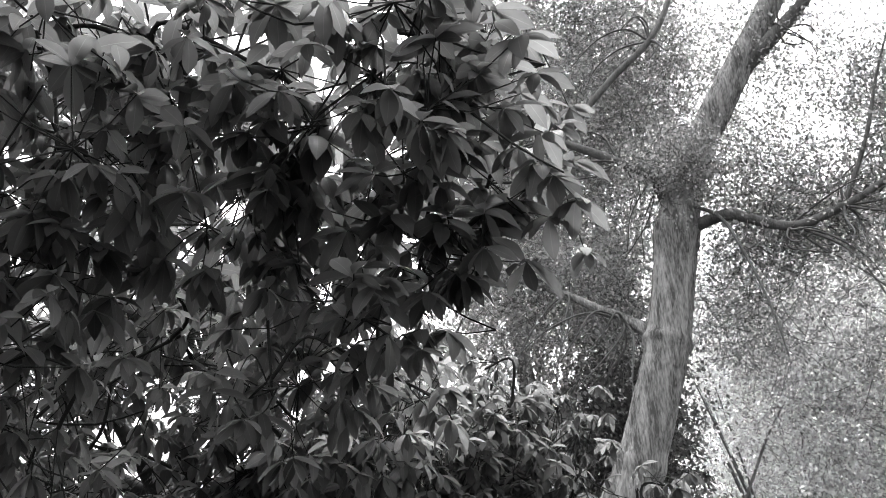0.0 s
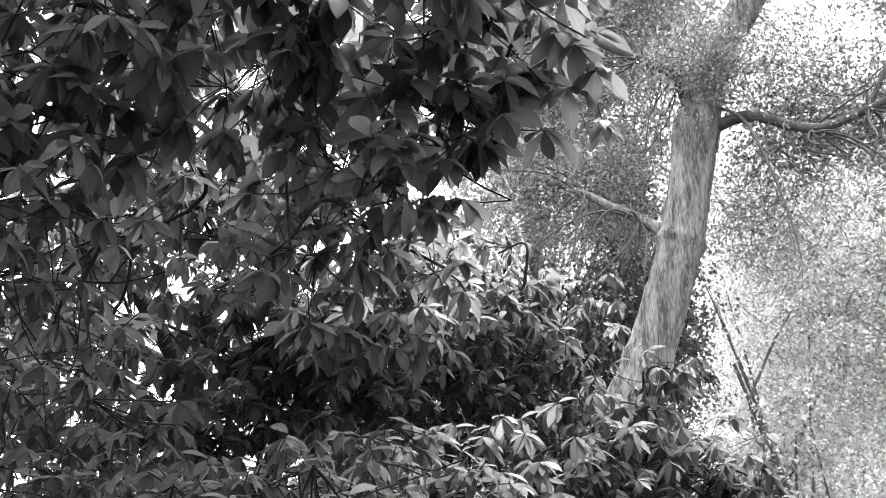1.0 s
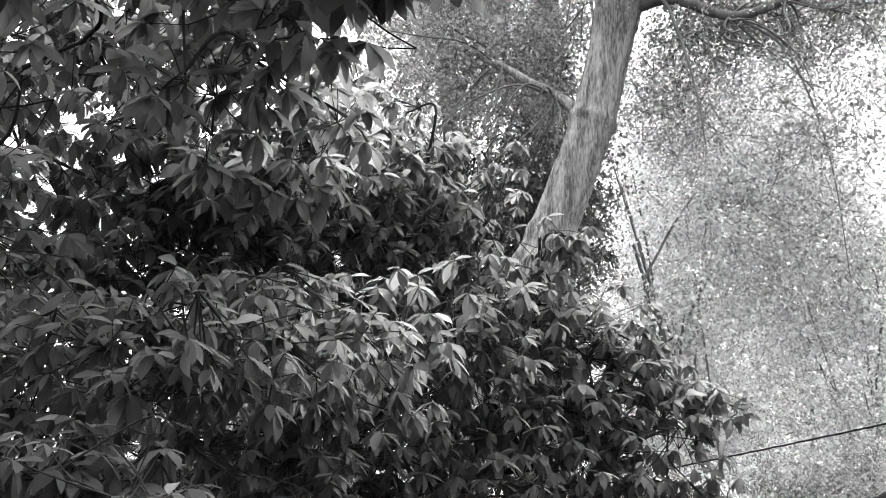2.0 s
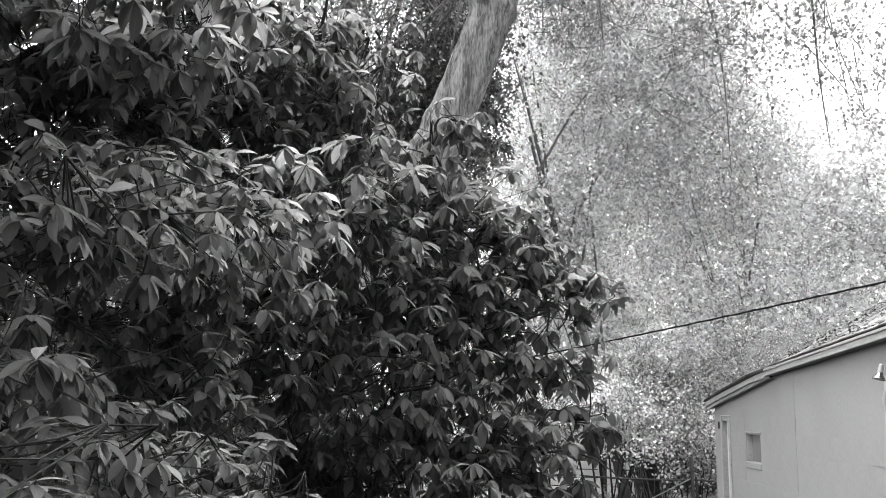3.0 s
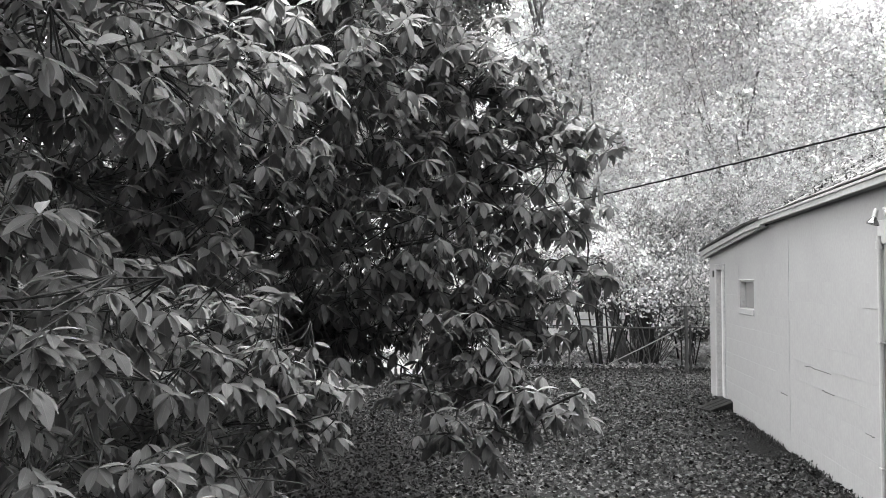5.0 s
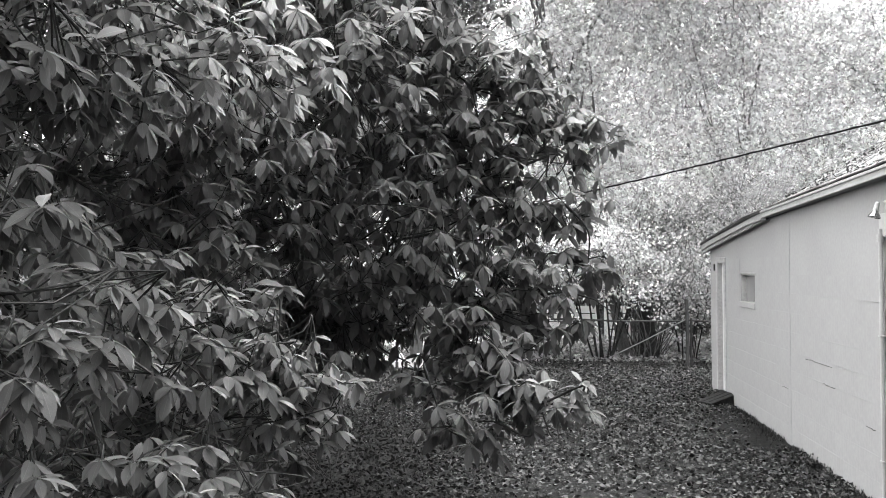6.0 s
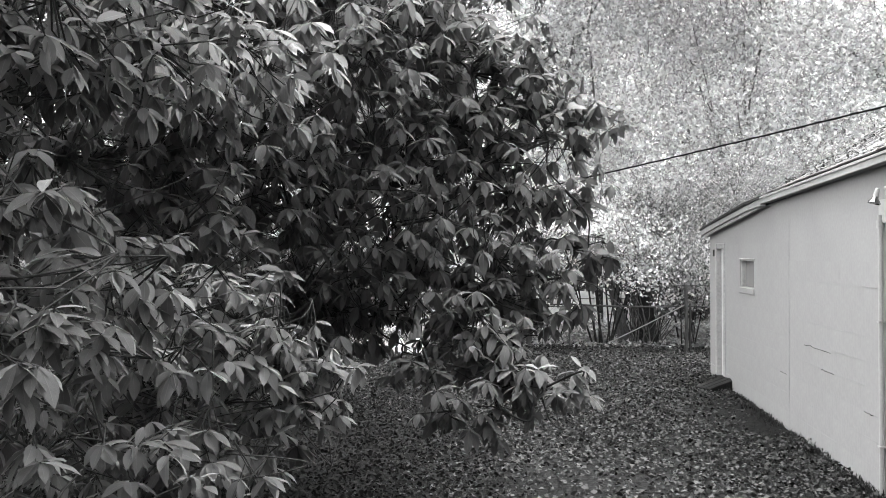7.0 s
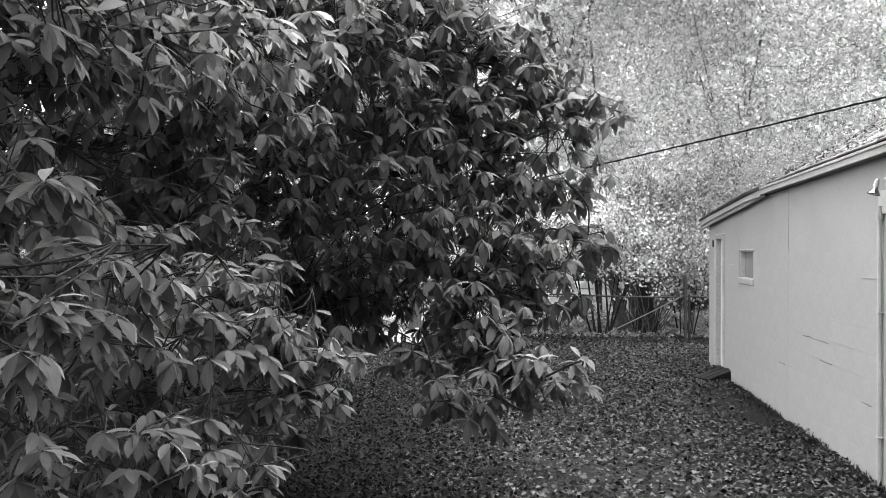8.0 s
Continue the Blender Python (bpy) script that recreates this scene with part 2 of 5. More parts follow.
OBOVATE = [leaf_shape((0.010, 0.085, 0.145, 0.178, 0.185, 0.16, 0.095, 0.005), 0.28, 0.45, 0.006),
           leaf_shape((0.010, 0.09, 0.15, 0.185, 0.195, 0.17, 0.10, 0.005), 0.16, 0.75, 0.008),
           leaf_shape((0.010, 0.08, 0.135, 0.165, 0.17, 0.15, 0.09, 0.005), 0.42, 0.3, 0.008)]
OBOVATE_FAR = [leaf_shape((0.02, 0.135, 0.185, 0.15, 0.01), 0.26, 0.45), leaf_shape((0.02, 0.14, 0.195, 0.155, 0.01), 0.16, 0.75)]


def lozenge(w, fold, droop):
    """A small leaf of one folded face."""
    return (np.array(((0, 0, 0), (w, 0.45, w * fold), (0, 1, -droop), (-w, 0.45, w * fold))), np.array(((0, 1, 2, 3),)), np.array(((0.5, 0), (1, 0.45), (0.5, 1), (0, 0.45))))


SMALL = [lozenge(0.30, 0.4, 0.15), lozenge(0.38, 0.2, 0.3), lozenge(0.34, -0.2, 0.1)]
BLADE = [lozenge(0.035, 0.2, 0.3)]


def leaf_axes(way, up):
    """Turns (n x 3 x 3, columns across, along, normal) for leaves that point along way."""
    y = way / (np.linalg.norm(way, axis=1)[:, None] + 1e-9)
    x = np.cross(y, up)
    x /= np.linalg.norm(x, axis=1)[:, None] + 1e-9
    return np.stack([x, y, np.cross(x, y)], -1)


def leaves_mesh(name, places, turns, sizes, shapes, material, parent, label="", category=""):
    """Many leaves as one mesh."""
    vs, fs, us, n = [], [], [], 0
    which = np.arange(len(places)) % len(shapes)
    for s, (v, f, uv) in enumerate(shapes):
        k = which == s
        if not k.any():
            continue
        put = np.einsum("nij,vj->nvi", turns[k], v) * sizes[k][:, None, None] + places[k][:, None]
        vs.append(put.reshape(-1, 3))
        fs.append((f[None] + (n + len(v) * np.arange(k.sum()))[:, None, None]).reshape(-1, 4))
        us.append(np.tile(uv[f.ravel()], (k.sum(), 1)))
        n += len(v) * k.sum()
    ob = link_mesh(name, raw_mesh(name, np.concatenate(vs), np.concatenate(fs), np.concatenate(us)), material, parent, label, "stuff")
    return tagged(ob, category=category)


def blob_points(rng, centre, radii, n, hollow=0.5):
    """Points in an ellipsoid, thinner towards its middle."""
    d = rng.normal(size=(n, 3))
    d /= np.linalg.norm(d, axis=1)[:, None]
    return np.asarray(centre) + d * np.asarray(radii) * (rng.random(n) ** hollow)[:, None]


# ---- setting: ground ----
def ground_height(x, y):
    near = math.exp(-((x / 14) ** 2 + ((y - 9) / 16) ** 2))
    return near * 0.05 * (noise.noise(Vector((x * 0.5, y * 0.5, 0))) + 0.5 * noise.noise(Vector((x * 1.7, y * 1.7, 3)))) - 0.02


def build_ground():
    xs = np.concatenate([[-900, -300, -100, -40, -20], np.arange(-10, 14.1, 0.4), [20, 40, 100, 300, 900]])
    ys = np.concatenate([[-900, -300, -100, -40, -15], np.arange(-4, 24.1, 0.4), [30, 45, 80, 200, 500, 1500]])
    verts = [(x, y, ground_height(x, y)) for y in ys for x in xs]
    w = len(xs)
    faces = [(j * w + i, j * w + i + 1, (j + 1) * w + i + 1, (j + 1) * w + i) for j in range(len(ys) - 1) for i in range(w - 1)]
    tagged(link_mesh("ground", raw_mesh("ground", verts, faces), M_GROUND), "trodden lawn soil, toned near black for shade between fallen leaves", "ground", kind="structure")


build_ground()

# ---- garage: painted block wall along x = 2.6, main part to y = 9.8, lower lean-to beyond ----
WX, SEAM, FAR = 2.60, 9.81, 14.25
DOOR = (13.16, 13.72, 1.96)
WIN = (11.37, 12.15, 1.36, 1.76)


def wall_top(y):
    return 2.508 - (y - 6.85) * 0.0293 if y < 10.6 else 2.398 - (y - 10.6) * 0.068


def build_garage():
    g = thing("garage", "low white-painted concrete block garage with lean-to end", "garage", (WX, 9, 0))
    # core wall in strips round the openings, its face 2 mm behind the blocks
    x0, x1 = WX + 0.0022, WX + 0.2
    sections = []

    def slab(ya, yb, za, zb=None):
        bm = bmesh.new()
        lo = [(x, y) for x in (x0, x1) for y in (ya, yb)]
        vs = [bm.verts.new((x, y, za)) for x, y in lo] + [bm.verts.new((x, y, wall_top(y) if zb is None else zb)) for x, y in lo]
        for f in ((0, 1, 3, 2), (4, 6, 7, 5), (0, 4, 5, 1), (2, 3, 7, 6), (0, 2, 6, 4), (1, 5, 7, 3)):
            bm.faces.new([vs[i] for i in f])
        bmesh.ops.recalc_face_normals(bm, faces=bm.faces)
        sections.append((ya, yb, part("wall", bm, M_RENDER, g, "white painted block wall with fine cracks along the joints")))

    slab(2.0, 6.0, -0.2)
    slab(6.0, SEAM - 0.012, -0.2)
    slab(SEAM, 10.6, -0.2)
    slab(10.6, WIN[0], -0.2)
    slab(WIN[0], WIN[1], -0.2, WIN[2])
    slab(WIN[0], WIN[1], WIN[3])
    slab(WIN[1], DOOR[0], -0.2)
    slab(DOOR[0], DOOR[1], DOOR[2])
    slab(DOOR[1], FAR, -0.2)
    bm = boxed((x1, FAR - 0.2, -0.2), (9.4, FAR, 2.05))
    part("end_wall", bm, M_RENDER, g)
    part("back_wall", boxed((9.2, 2.0, -0.2), (9.4, FAR - 0.2, 2.3)), M_RENDER, g)
    part("near_wall", boxed((x1, 2.0, -0.2), (9.2, 2.2, 2.5)), M_RENDER, g)

    # fascia: near eave rising slightly to the viewer, lean-to rake falling away
    def board(name, line, drop, thick, material, label=""):
        bm = bmesh.new()
        rows = []
        for x, y, z in line:
            rows.append([bm.verts.new(p) for p in ((x, y, z), (x + thick, y, z), (x + thick, y, z - drop), (x, y, z - drop))])
        for a, b in zip(rows, rows[1:]):
            for k in range(4):
                bm.faces.new((a[k], a[(k + 1) % 4], b[(k + 1) % 4], b[k]))
        bm.faces.new(rows[0])
        bm.faces.new(rows[-1][::-1])
        bmesh.ops.recalc_face_normals(bm, faces=bm.faces)
        return part(name, bm, material, g, label)

    near = [(2.5, y, 2.565 - (y - 6.85) * 0.0264) for y in (2.0, 4.2, 6.4, 8.6, 10.6)]
    far = [(2.5, 10.6, 2.466), (2.5, 11.4, 2.44), (2.5, 12.5, 2.36), (2.5, 13.7, 2.27), (2.5, 14.45, 2.205)]
    board("fascia", near, 0.062, 0.025, M_TRIM, "weathered white fascia board")
    board("fascia", far, 0.085, 0.025, M_TRIM, "weathered white fascia board")
    board("drip_edge", [(x - 0.012, y, z + 0.014) for x, y, z in near], 0.022, 0.03, M_TRIM)
    board("drip_edge", [(x - 0.02, y, z + 0.022) for x, y, z in far], 0.03, 0.04, M_FELT, "black roofing edge")
    board("rake_moulding", [(x + 0.026, y, z - 0.085 + 0.05 * max(0, 11.4 - y)) for x, y, z in far], 0.045, 0.03, M_TRIM)
    board("soffit", [(x + 0.026, y, z - 0.048) for x, y, z in near], 0.010, 0.076, M_SOFFIT)
    board("soffit", [(x + 0.057, y, z - 0.085) for x, y, z in far], 0.010, 0.045, M_SOFFIT)
    board("fascia_end", [(2.5, 14.455, 2.2), (2.5, 14.48, 2.2)], 0.1, 6.8, M_TRIM)

    # roofs: the main slope rises from the eave, its far rake stands over the lean-to
    def sheet(name, corners, thick, material, label=""):
        bm = bmesh.new()
        top = [bm.verts.new(c) for c in corners]
        low = [bm.verts.new((x, y, z - thick)) for x, y, z in corners]
        bm.faces.new(top)
        bm.faces.new(low[::-1])
        for k in range(4):
            bm.faces.new((top[k], low[k], low[(k + 1) % 4], top[(k + 1) % 4]))
        bmesh.ops.recalc_face_normals(bm, faces=bm.faces)
        return part(name, bm, material, g, label)

    def roof_z(x, y):
        return 2.58 - (y - 6.85) * 0.0264 + (x - 2.5) * 0.56

    main = sheet("main_roof", [(2.51, 2.0, roof_z(2.51, 2.0)), (6.0, 2.0, roof_z(6, 2.0)), (6.0, 10.66, roof_z(6, 10.66)), (2.51, 10.66, roof_z(2.51, 10.66))], 0.06, M_FELT, "mossy shingled roof slope covered with leaves")
    sheet("main_roof", [(6.004, 2.0, roof_z(6, 2.0)), (9.6, 2.0, roof_z(2.5, 2.0)), (9.6, 10.66, roof_z(2.5, 10.66)), (6.004, 10.66, roof_z(6, 10.66))], 0.06, M_FELT)
    sheet("lean_to_roof", [(2.49, 10.68, 2.48), (9.6, 10.68, 2.48), (9.6, 14.48, 2.225), (2.49, 14.48, 2.225)], 0.02, M_FELT, "dark felt lean-to roof")
    bm = bmesh.new()
    tri = [bm.verts.new(p) for p in ((2.7, 10.5, 2.46), (9.4, 10.5, 2.46), (6.0, 10.5, 4.25))]
    bm.faces.new(tri)
    bmesh.ops.solidify(bm, geom=bm.faces[:], thickness=0.1)
    part("gable", bm, M_RENDER, g)

    # small window, two blocks wide
    win = part("window", boxed((WX + 0.07, WIN[0] + 0.05, WIN[2] + 0.05), (WX + 0.1, WIN[1] - 0.02, WIN[3] - 0.02)), M_GLASS, g, "dusty grey window pane")
    bm = bmesh.new()
    box(bm, (WX + 0.012, WIN[0], WIN[2]), (WX + 0.12, WIN[0] + 0.05, WIN[3]), 0.004)
    box(bm, (WX + 0.012, WIN[1] - 0.02, WIN[2]), (WX + 0.12, WIN[1], WIN[3]), 0.004)
    box(bm, (WX + 0.012, WIN[0] + 0.05, WIN[3] - 0.02), (WX + 0.12, WIN[1] - 0.02, WIN[3]), 0.004)
    part("frame", bm, M_TRIM, win)
    part("sill", boxed((WX - 0.012, WIN[0] - 0.02, WIN[2] - 0.035), (WX + 0.1, WIN[1] + 0.02, WIN[2] + 0.045), 0.008), M_RENDER, win, "sloping painted sill")
    part("lintel", boxed((WX - 0.006, WIN[0] - 0.03, WIN[3]), (WX + 0.05, WIN[1] + 0.03, WIN[3] + 0.015), 0.004), M_TRIM, win)

    # side door in a deep reveal
    door = part("door", boxed((WX + 0.06, DOOR[0] + 0.05, 0.05), (WX + 0.10, DOOR[1] - 0.05, DOOR[2] - 0.05), 0.005), M_DOOR, g, "white wooden door scuffed dark at its foot")
    bm = bmesh.new()
    box(bm, (WX - 0.012, DOOR[0] - 0.06, 0.0), (WX + 0.16, DOOR[0] + 0.05, DOOR[2] + 0.03), 0.006)
    box(bm, (WX - 0.012, DOOR[1] - 0.05, 0.0), (WX + 0.16, DOOR[1] + 0.06, DOOR[2] + 0.03), 0.006)
    box(bm, (WX - 0.008, DOOR[0] + 0.05, DOOR[2] - 0.05), (WX + 0.16, DOOR[1] - 0.05, DOOR[2] + 0.03), 0.006)
    part("door_frame", bm, M_TRIM, g, "white painted door frame")
    for z in (0.25, 0.75, 1.25):
        part("panel", boxed((WX + 0.052, DOOR[0] + 0.12, z), (WX + 0.062, DOOR[1] - 0.12, z + 0.4), 0.004), M_DOOR, door)
    part("hasp", boxed((WX - 0.02, DOOR[1] + 0.14, 1.80), (WX - 0.001, DOOR[1] + 0.18, 1.90), 0.003), M_RUST, door, "small rusty latch plate")
    part("door_sill", boxed((WX - 0.03, DOOR[0] - 0.06, -0.05), (WX + 0.16, DOOR[1] + 0.06, 0.05), 0.01), M_WOOD_DARK, g)
    return g, sections, main, roof_z


garage, wall_sections, main_roof, roof_z = build_garage()


def section_at(y):
    return next((w for a, b, w in wall_sections if a <= y < b), wall_sections[1][2])


def build_step():
    """A wedge-shaped ramp of dark boards, high end at the door."""
    s = thing("wooden_step", "dark weathered wooden ramp lying at the garage door", "step", (2.3, 12.7, 0))
    place = pose(2.56, 12.86, 0.0, 0, 0, 28)
    for k in range(3):
        bm = bmesh.new()
        y0, y1 = -0.20 + 0.105 * k, -0.098 + 0.105 * k
        vs = [bm.verts.new(p) for y in (y0, y1) for p in ((0, y, -0.03), (-0.44, y, -0.03), (-0.44, y, 0.012), (0, y, 0.12 + 0.006 * k))]
        for f in ((0, 1, 2, 3), (7, 6, 5, 4), (0, 4, 5, 1), (1, 5, 6, 2), (2, 6, 7, 3), (3, 7, 4, 0)):
            bm.faces.new([vs[i] for i in f])
        bmesh.ops.recalc_face_normals(bm, faces=bm.faces)
        bmesh.ops.bevel(bm, geom=bm.edges[:], offset=0.006, segments=1, affect="EDGES")
        bm.transform(place)
        part("plank", bm, M_WOOD_DARK, s)


build_step()


def turned(bm, profile, axis_pose, sides=16):
    """A turned shape: (radius, height) pairs about the z axis of a pose."""
    rows = []
    for r, h in profile:
        rows.append([bm.verts.new(axis_pose @ Vector((r * math.cos(k * 2 * math.pi / sides), r * math.sin(k * 2 * math.pi / sides), h))) for k in range(sides)])
    for a, b in zip(rows, rows[1:]):
        for k in range(sides):
            bm.faces.new((a[k], a[(k + 1) % sides], b[(k + 1) % sides], b[k]))
    bmesh.ops.recalc_face_normals(bm, faces=bm.faces)
    return bm


def build_flood_light():
    f = thing("flood_light", "chrome bell-shaped flood light on a round wall box", "lamp", (2.6, 6.9, 2.28))
    part("wall_box", turned(bmesh.new(), [(0.001, 0), (0.075, 0), (0.08, 0.008), (0.08, 0.045), (0.07, 0.055), (0.001, 0.055)], pose(2.602, 6.84, 2.27, 0, -90, 0), 20), M_CONDUIT, f, smooth=False)
    part("hub", turned(bmesh.new(), [(0.03, 0), (0.032, 0.03), (0.02, 0.05), (0.001, 0.052)], pose(2.545, 6.84, 2.27, 0, -90, 0), 12), M_STEEL, f)
    part("arm", turned(bmesh.new(), [(0.014, 0), (0.014, 0.16)], pose(2.535, 6.80, 2.285, -80, 0, 0) @ pose(0, 0, 0), 10), M_CONDUIT, f)
    tip = pose(2.50, 7.02, 2.30, 0, 14, 0) @ Matrix.Scale(0.58, 4)
    part("socket", turned(bmesh.new(), [(0.001, 0.03), (0.022, 0.028), (0.03, 0.01), (0.033, -0.05), (0.036, -0.085), (0.001, -0.09)], tip, 14), M_CONDUIT, f, "pale lamp holder")
    part("reflector", turned(bmesh.new(), [(0.034, -0.086), (0.04, -0.11), (0.062, -0.135), (0.078, -0.165), (0.08, -0.178), (0.074, -0.178), (0.058, -0.14), (0.034, -0.10)], tip, 18), M_CHROME, f, "chrome bell reflector", smooth=True)
    part("bulb", turned(bmesh.new(), [(0.034, -0.11), (0.066, -0.165), (0.05, -0.176), (0.001, -0.182)], tip, 16), M_GLASS, f)


def build_conduit():
    c = thing("conduit", "painted steel conduit pipe running down the wall", "pipe", (2.58, 7.2, 0))
    line = [(2.575, 7.18, z) for z in (2.12, 1.6, 1.0, 0.5, -0.02)]
    limb("pipe", line, 0.017, 0.017, M_CONDUIT, c, 10, 0.0, 4)
    part("wall_plate", boxed((2.585, 6.98, 2.06), (2.6, 7.24, 2.24), 0.004), M_CONDUIT, c)
    part("coupling", turned(bmesh.new(), [(0.018, -0.03), (0.026, -0.03), (0.026, 0.03), (0.018, 0.03)], pose(2.575, 7.18, 2.05), 12), M_CONDUIT, c)
    for z in (0.35, 1.3):
        part("strap", boxed((2.555, 7.15, z), (2.6, 7.21, z + 0.014), 0.002), M_STEEL, c)


build_flood_light()
build_conduit()


# ---- cable overhead ----
def build_cable():
    c = thing("overhead_cable", "black twisted service cable strung across the yard", "cable", (3.5, 20, 4))
    a, b = np.array((-4.83, 21.45, 2.48)), np.array((3.80, 6.90, 3.21))
    line = [a + (b - a) * t + np.array((0, 0, -0.08 * (1 - (2 * t - 1) ** 2))) for t in np.linspace(0, 1, 40)]
    tubes("wire", [(line, [0.009] * 40)], M_CABLE, c, 6)
    wrap = smooth_line(line, 8)
    turn = np.arange(len(wrap)) * 0.8
    wrap = wrap + np.stack([np.cos(turn), 0 * turn, np.sin(turn)], 1) * 0.009
    tubes("wrapped_wire", [(wrap, [0.005] * len(wrap))], M_CABLE, c, 4)


build_cable()


# ---- fence ----
def build_fence():
    f = thing("chain_link_fence", "low sagging chain-link fence with steel posts", "fence", (0.5, 17.8, 0))
    ends = [(-9.0, 18.9), (-6.2, 18.6), (-3.6, 18.4), (-1.6, 18.2), (0.57, 17.96), (2.80, 17.36), (5.0, 16.9)]
    top = 0.86
    for x, y in ends:
        tubes("post", [([(x, y, -0.1), (x, y, 0.45), (x, y, top + 0.05)], [0.02] * 3)], M_RUST, f, 8)
    tubes("tall_post", [([(2.73, 17.33, -0.1), (2.73, 17.33, 0.6), (2.72, 17.33, 1.26)], [0.034] * 3)], M_RUST, f, 8, label="dark rusty taller post")
    for (xa, ya), (xb, yb) in zip(ends, ends[1:]):
        mids = [(xa + (xb - xa) * t, ya + (yb - ya) * t, top - 0.03 * (1 - (2 * t - 1) ** 2)) for t in np.linspace(0, 1, 6)]
        tubes("top_rail", [(mids, [0.017] * 6)], M_RUST, f, 6)
    tubes("brace", [([(1.35, 17.9, 0.12), (2.05, 17.65, 0.5), (2.7, 17.36, 0.88)], [0.011] * 3)], M_STEEL, f, 6)
    tubes("strand", [([(1.9, 17.6, 1.22), (2.7, 17.34, 1.25), (5.0, 16.9, 1.27)], [0.006] * 3)], M_RUST, f, 4)
    # diamond wire
    starts, stops = [], []
    for (xa, ya), (xb, yb) in zip(ends, ends[1:]):
        n = int(math.hypot(xb - xa, yb - ya) / 0.085)
        for i in range(n):
            for lean in (-1, 1):
                pts = []
                for z, s in ((0.02, 0.0), (top - 0.02, 10.0)):
                    t = min(max((i + lean * s) / n, 0), 1)
                    pts.append((xa + (xb - xa) * t, ya + (yb - ya) * t, z if 0 < (i + lean * s) < n or s == 0 else 0.02 + (top - 0.04) * abs(((0 if lean < 0 else n) - i) / 10.0)))
                starts.append(pts[0])
                stops.append(pts[1])
    ob = twigs_mesh("wire_mesh", starts, stops, 0.0014, 0.0014, M_RUST, f)
    return ob


build_fence()


# ---- white boards and a concrete pad beyond the fence ----
def build_board_fence():
    f = thing("board_fence", "low white board fence in the next yard", "fence", (1.6, 24, 0))
    for xa, xb in ((-0.2, 1.5), (1.65, 2.35)):
        for k in range(4):
            part("board", boxed((xa, 23.98, 0.06 + 0.21 * k), (xb, 24.0, 0.245 + 0.21 * k), 0.005), M_SIDING, f)
        for x in (xa, xb - 0.09):
            part("post", boxed((x, 24.0, -0.1), (x + 0.09, 24.09, 0.95), 0.006), M_SIDING, f)


def build_edging():
    f = thing("picket_edging", "short white picket edging beyond the magnolia", "edging", (-2.7, 16.6, 0))
    for k in range(6):
        x = -3.15 + 0.17 * k
        bm = boxed((x, 16.6, -0.05), (x + 0.11, 16.63, 0.24 + 0.05 * (k % 2)), 0.006)
        part("picket", bm, M_SIDING, f)
    part("rail", boxed((-3.2, 16.632, 0.12), (-2.15, 16.66, 0.2), 0.005), M_SIDING, f)


build_board_fence()
build_edging()


# ---- trees behind: leaves in clumps along twigs ----
def crown(parent, seed, blobs, size, material, clump=16, spread=0.3, label="", droop=0.35):
    """Leaf clumps in ellipsoids (centre, radii, number of clumps), with twigs that lead to them."""
    rng = np.random.default_rng(seed)
    tips, roots = [], []
    for centre, radii, n in blobs:
        p = blob_points(rng, centre, np.asarray(radii) * 1.12, n, 0.36) + rng.normal(0, 0.22, (n, 3))
        tips.append(p)
        inward = np.asarray(centre) - p
        way = 0.5 * inward / (np.linalg.norm(inward, axis=1)[:, None] + 1e-9) + rng.normal(0, 0.5, (n, 3)) - (0, 0, 0.15)
        roots.append(p + way * rng.uniform(0.2, 0.75, (n, 1)))
    tips, roots = np.concatenate(tips), np.concatenate(roots)
    twigs_mesh("twigwork", roots, tips, 0.007, 0.003, M_TWIG, parent, 0.05)
    n = len(tips) * clump
    base = np.repeat(tips, clump, 0) + rng.normal(0, spread, (n, 3)) * rng.uniform(0.45, 1.1, len(tips)).repeat(clump)[:, None] * (1, 1, 0.75)
    way = rng.normal(size=(n, 3))
    way[:, 2] = -np.abs(way[:, 2]) * droop - droop
    up = rng.normal(0, 0.6, (n, 3)) + (0, 0, 1)
    sizes = rng.uniform(0.65, 1.25, n) * size
    return leaves_mesh("crown", base, leaf_axes(way, up), sizes, SMALL, material, parent, label)


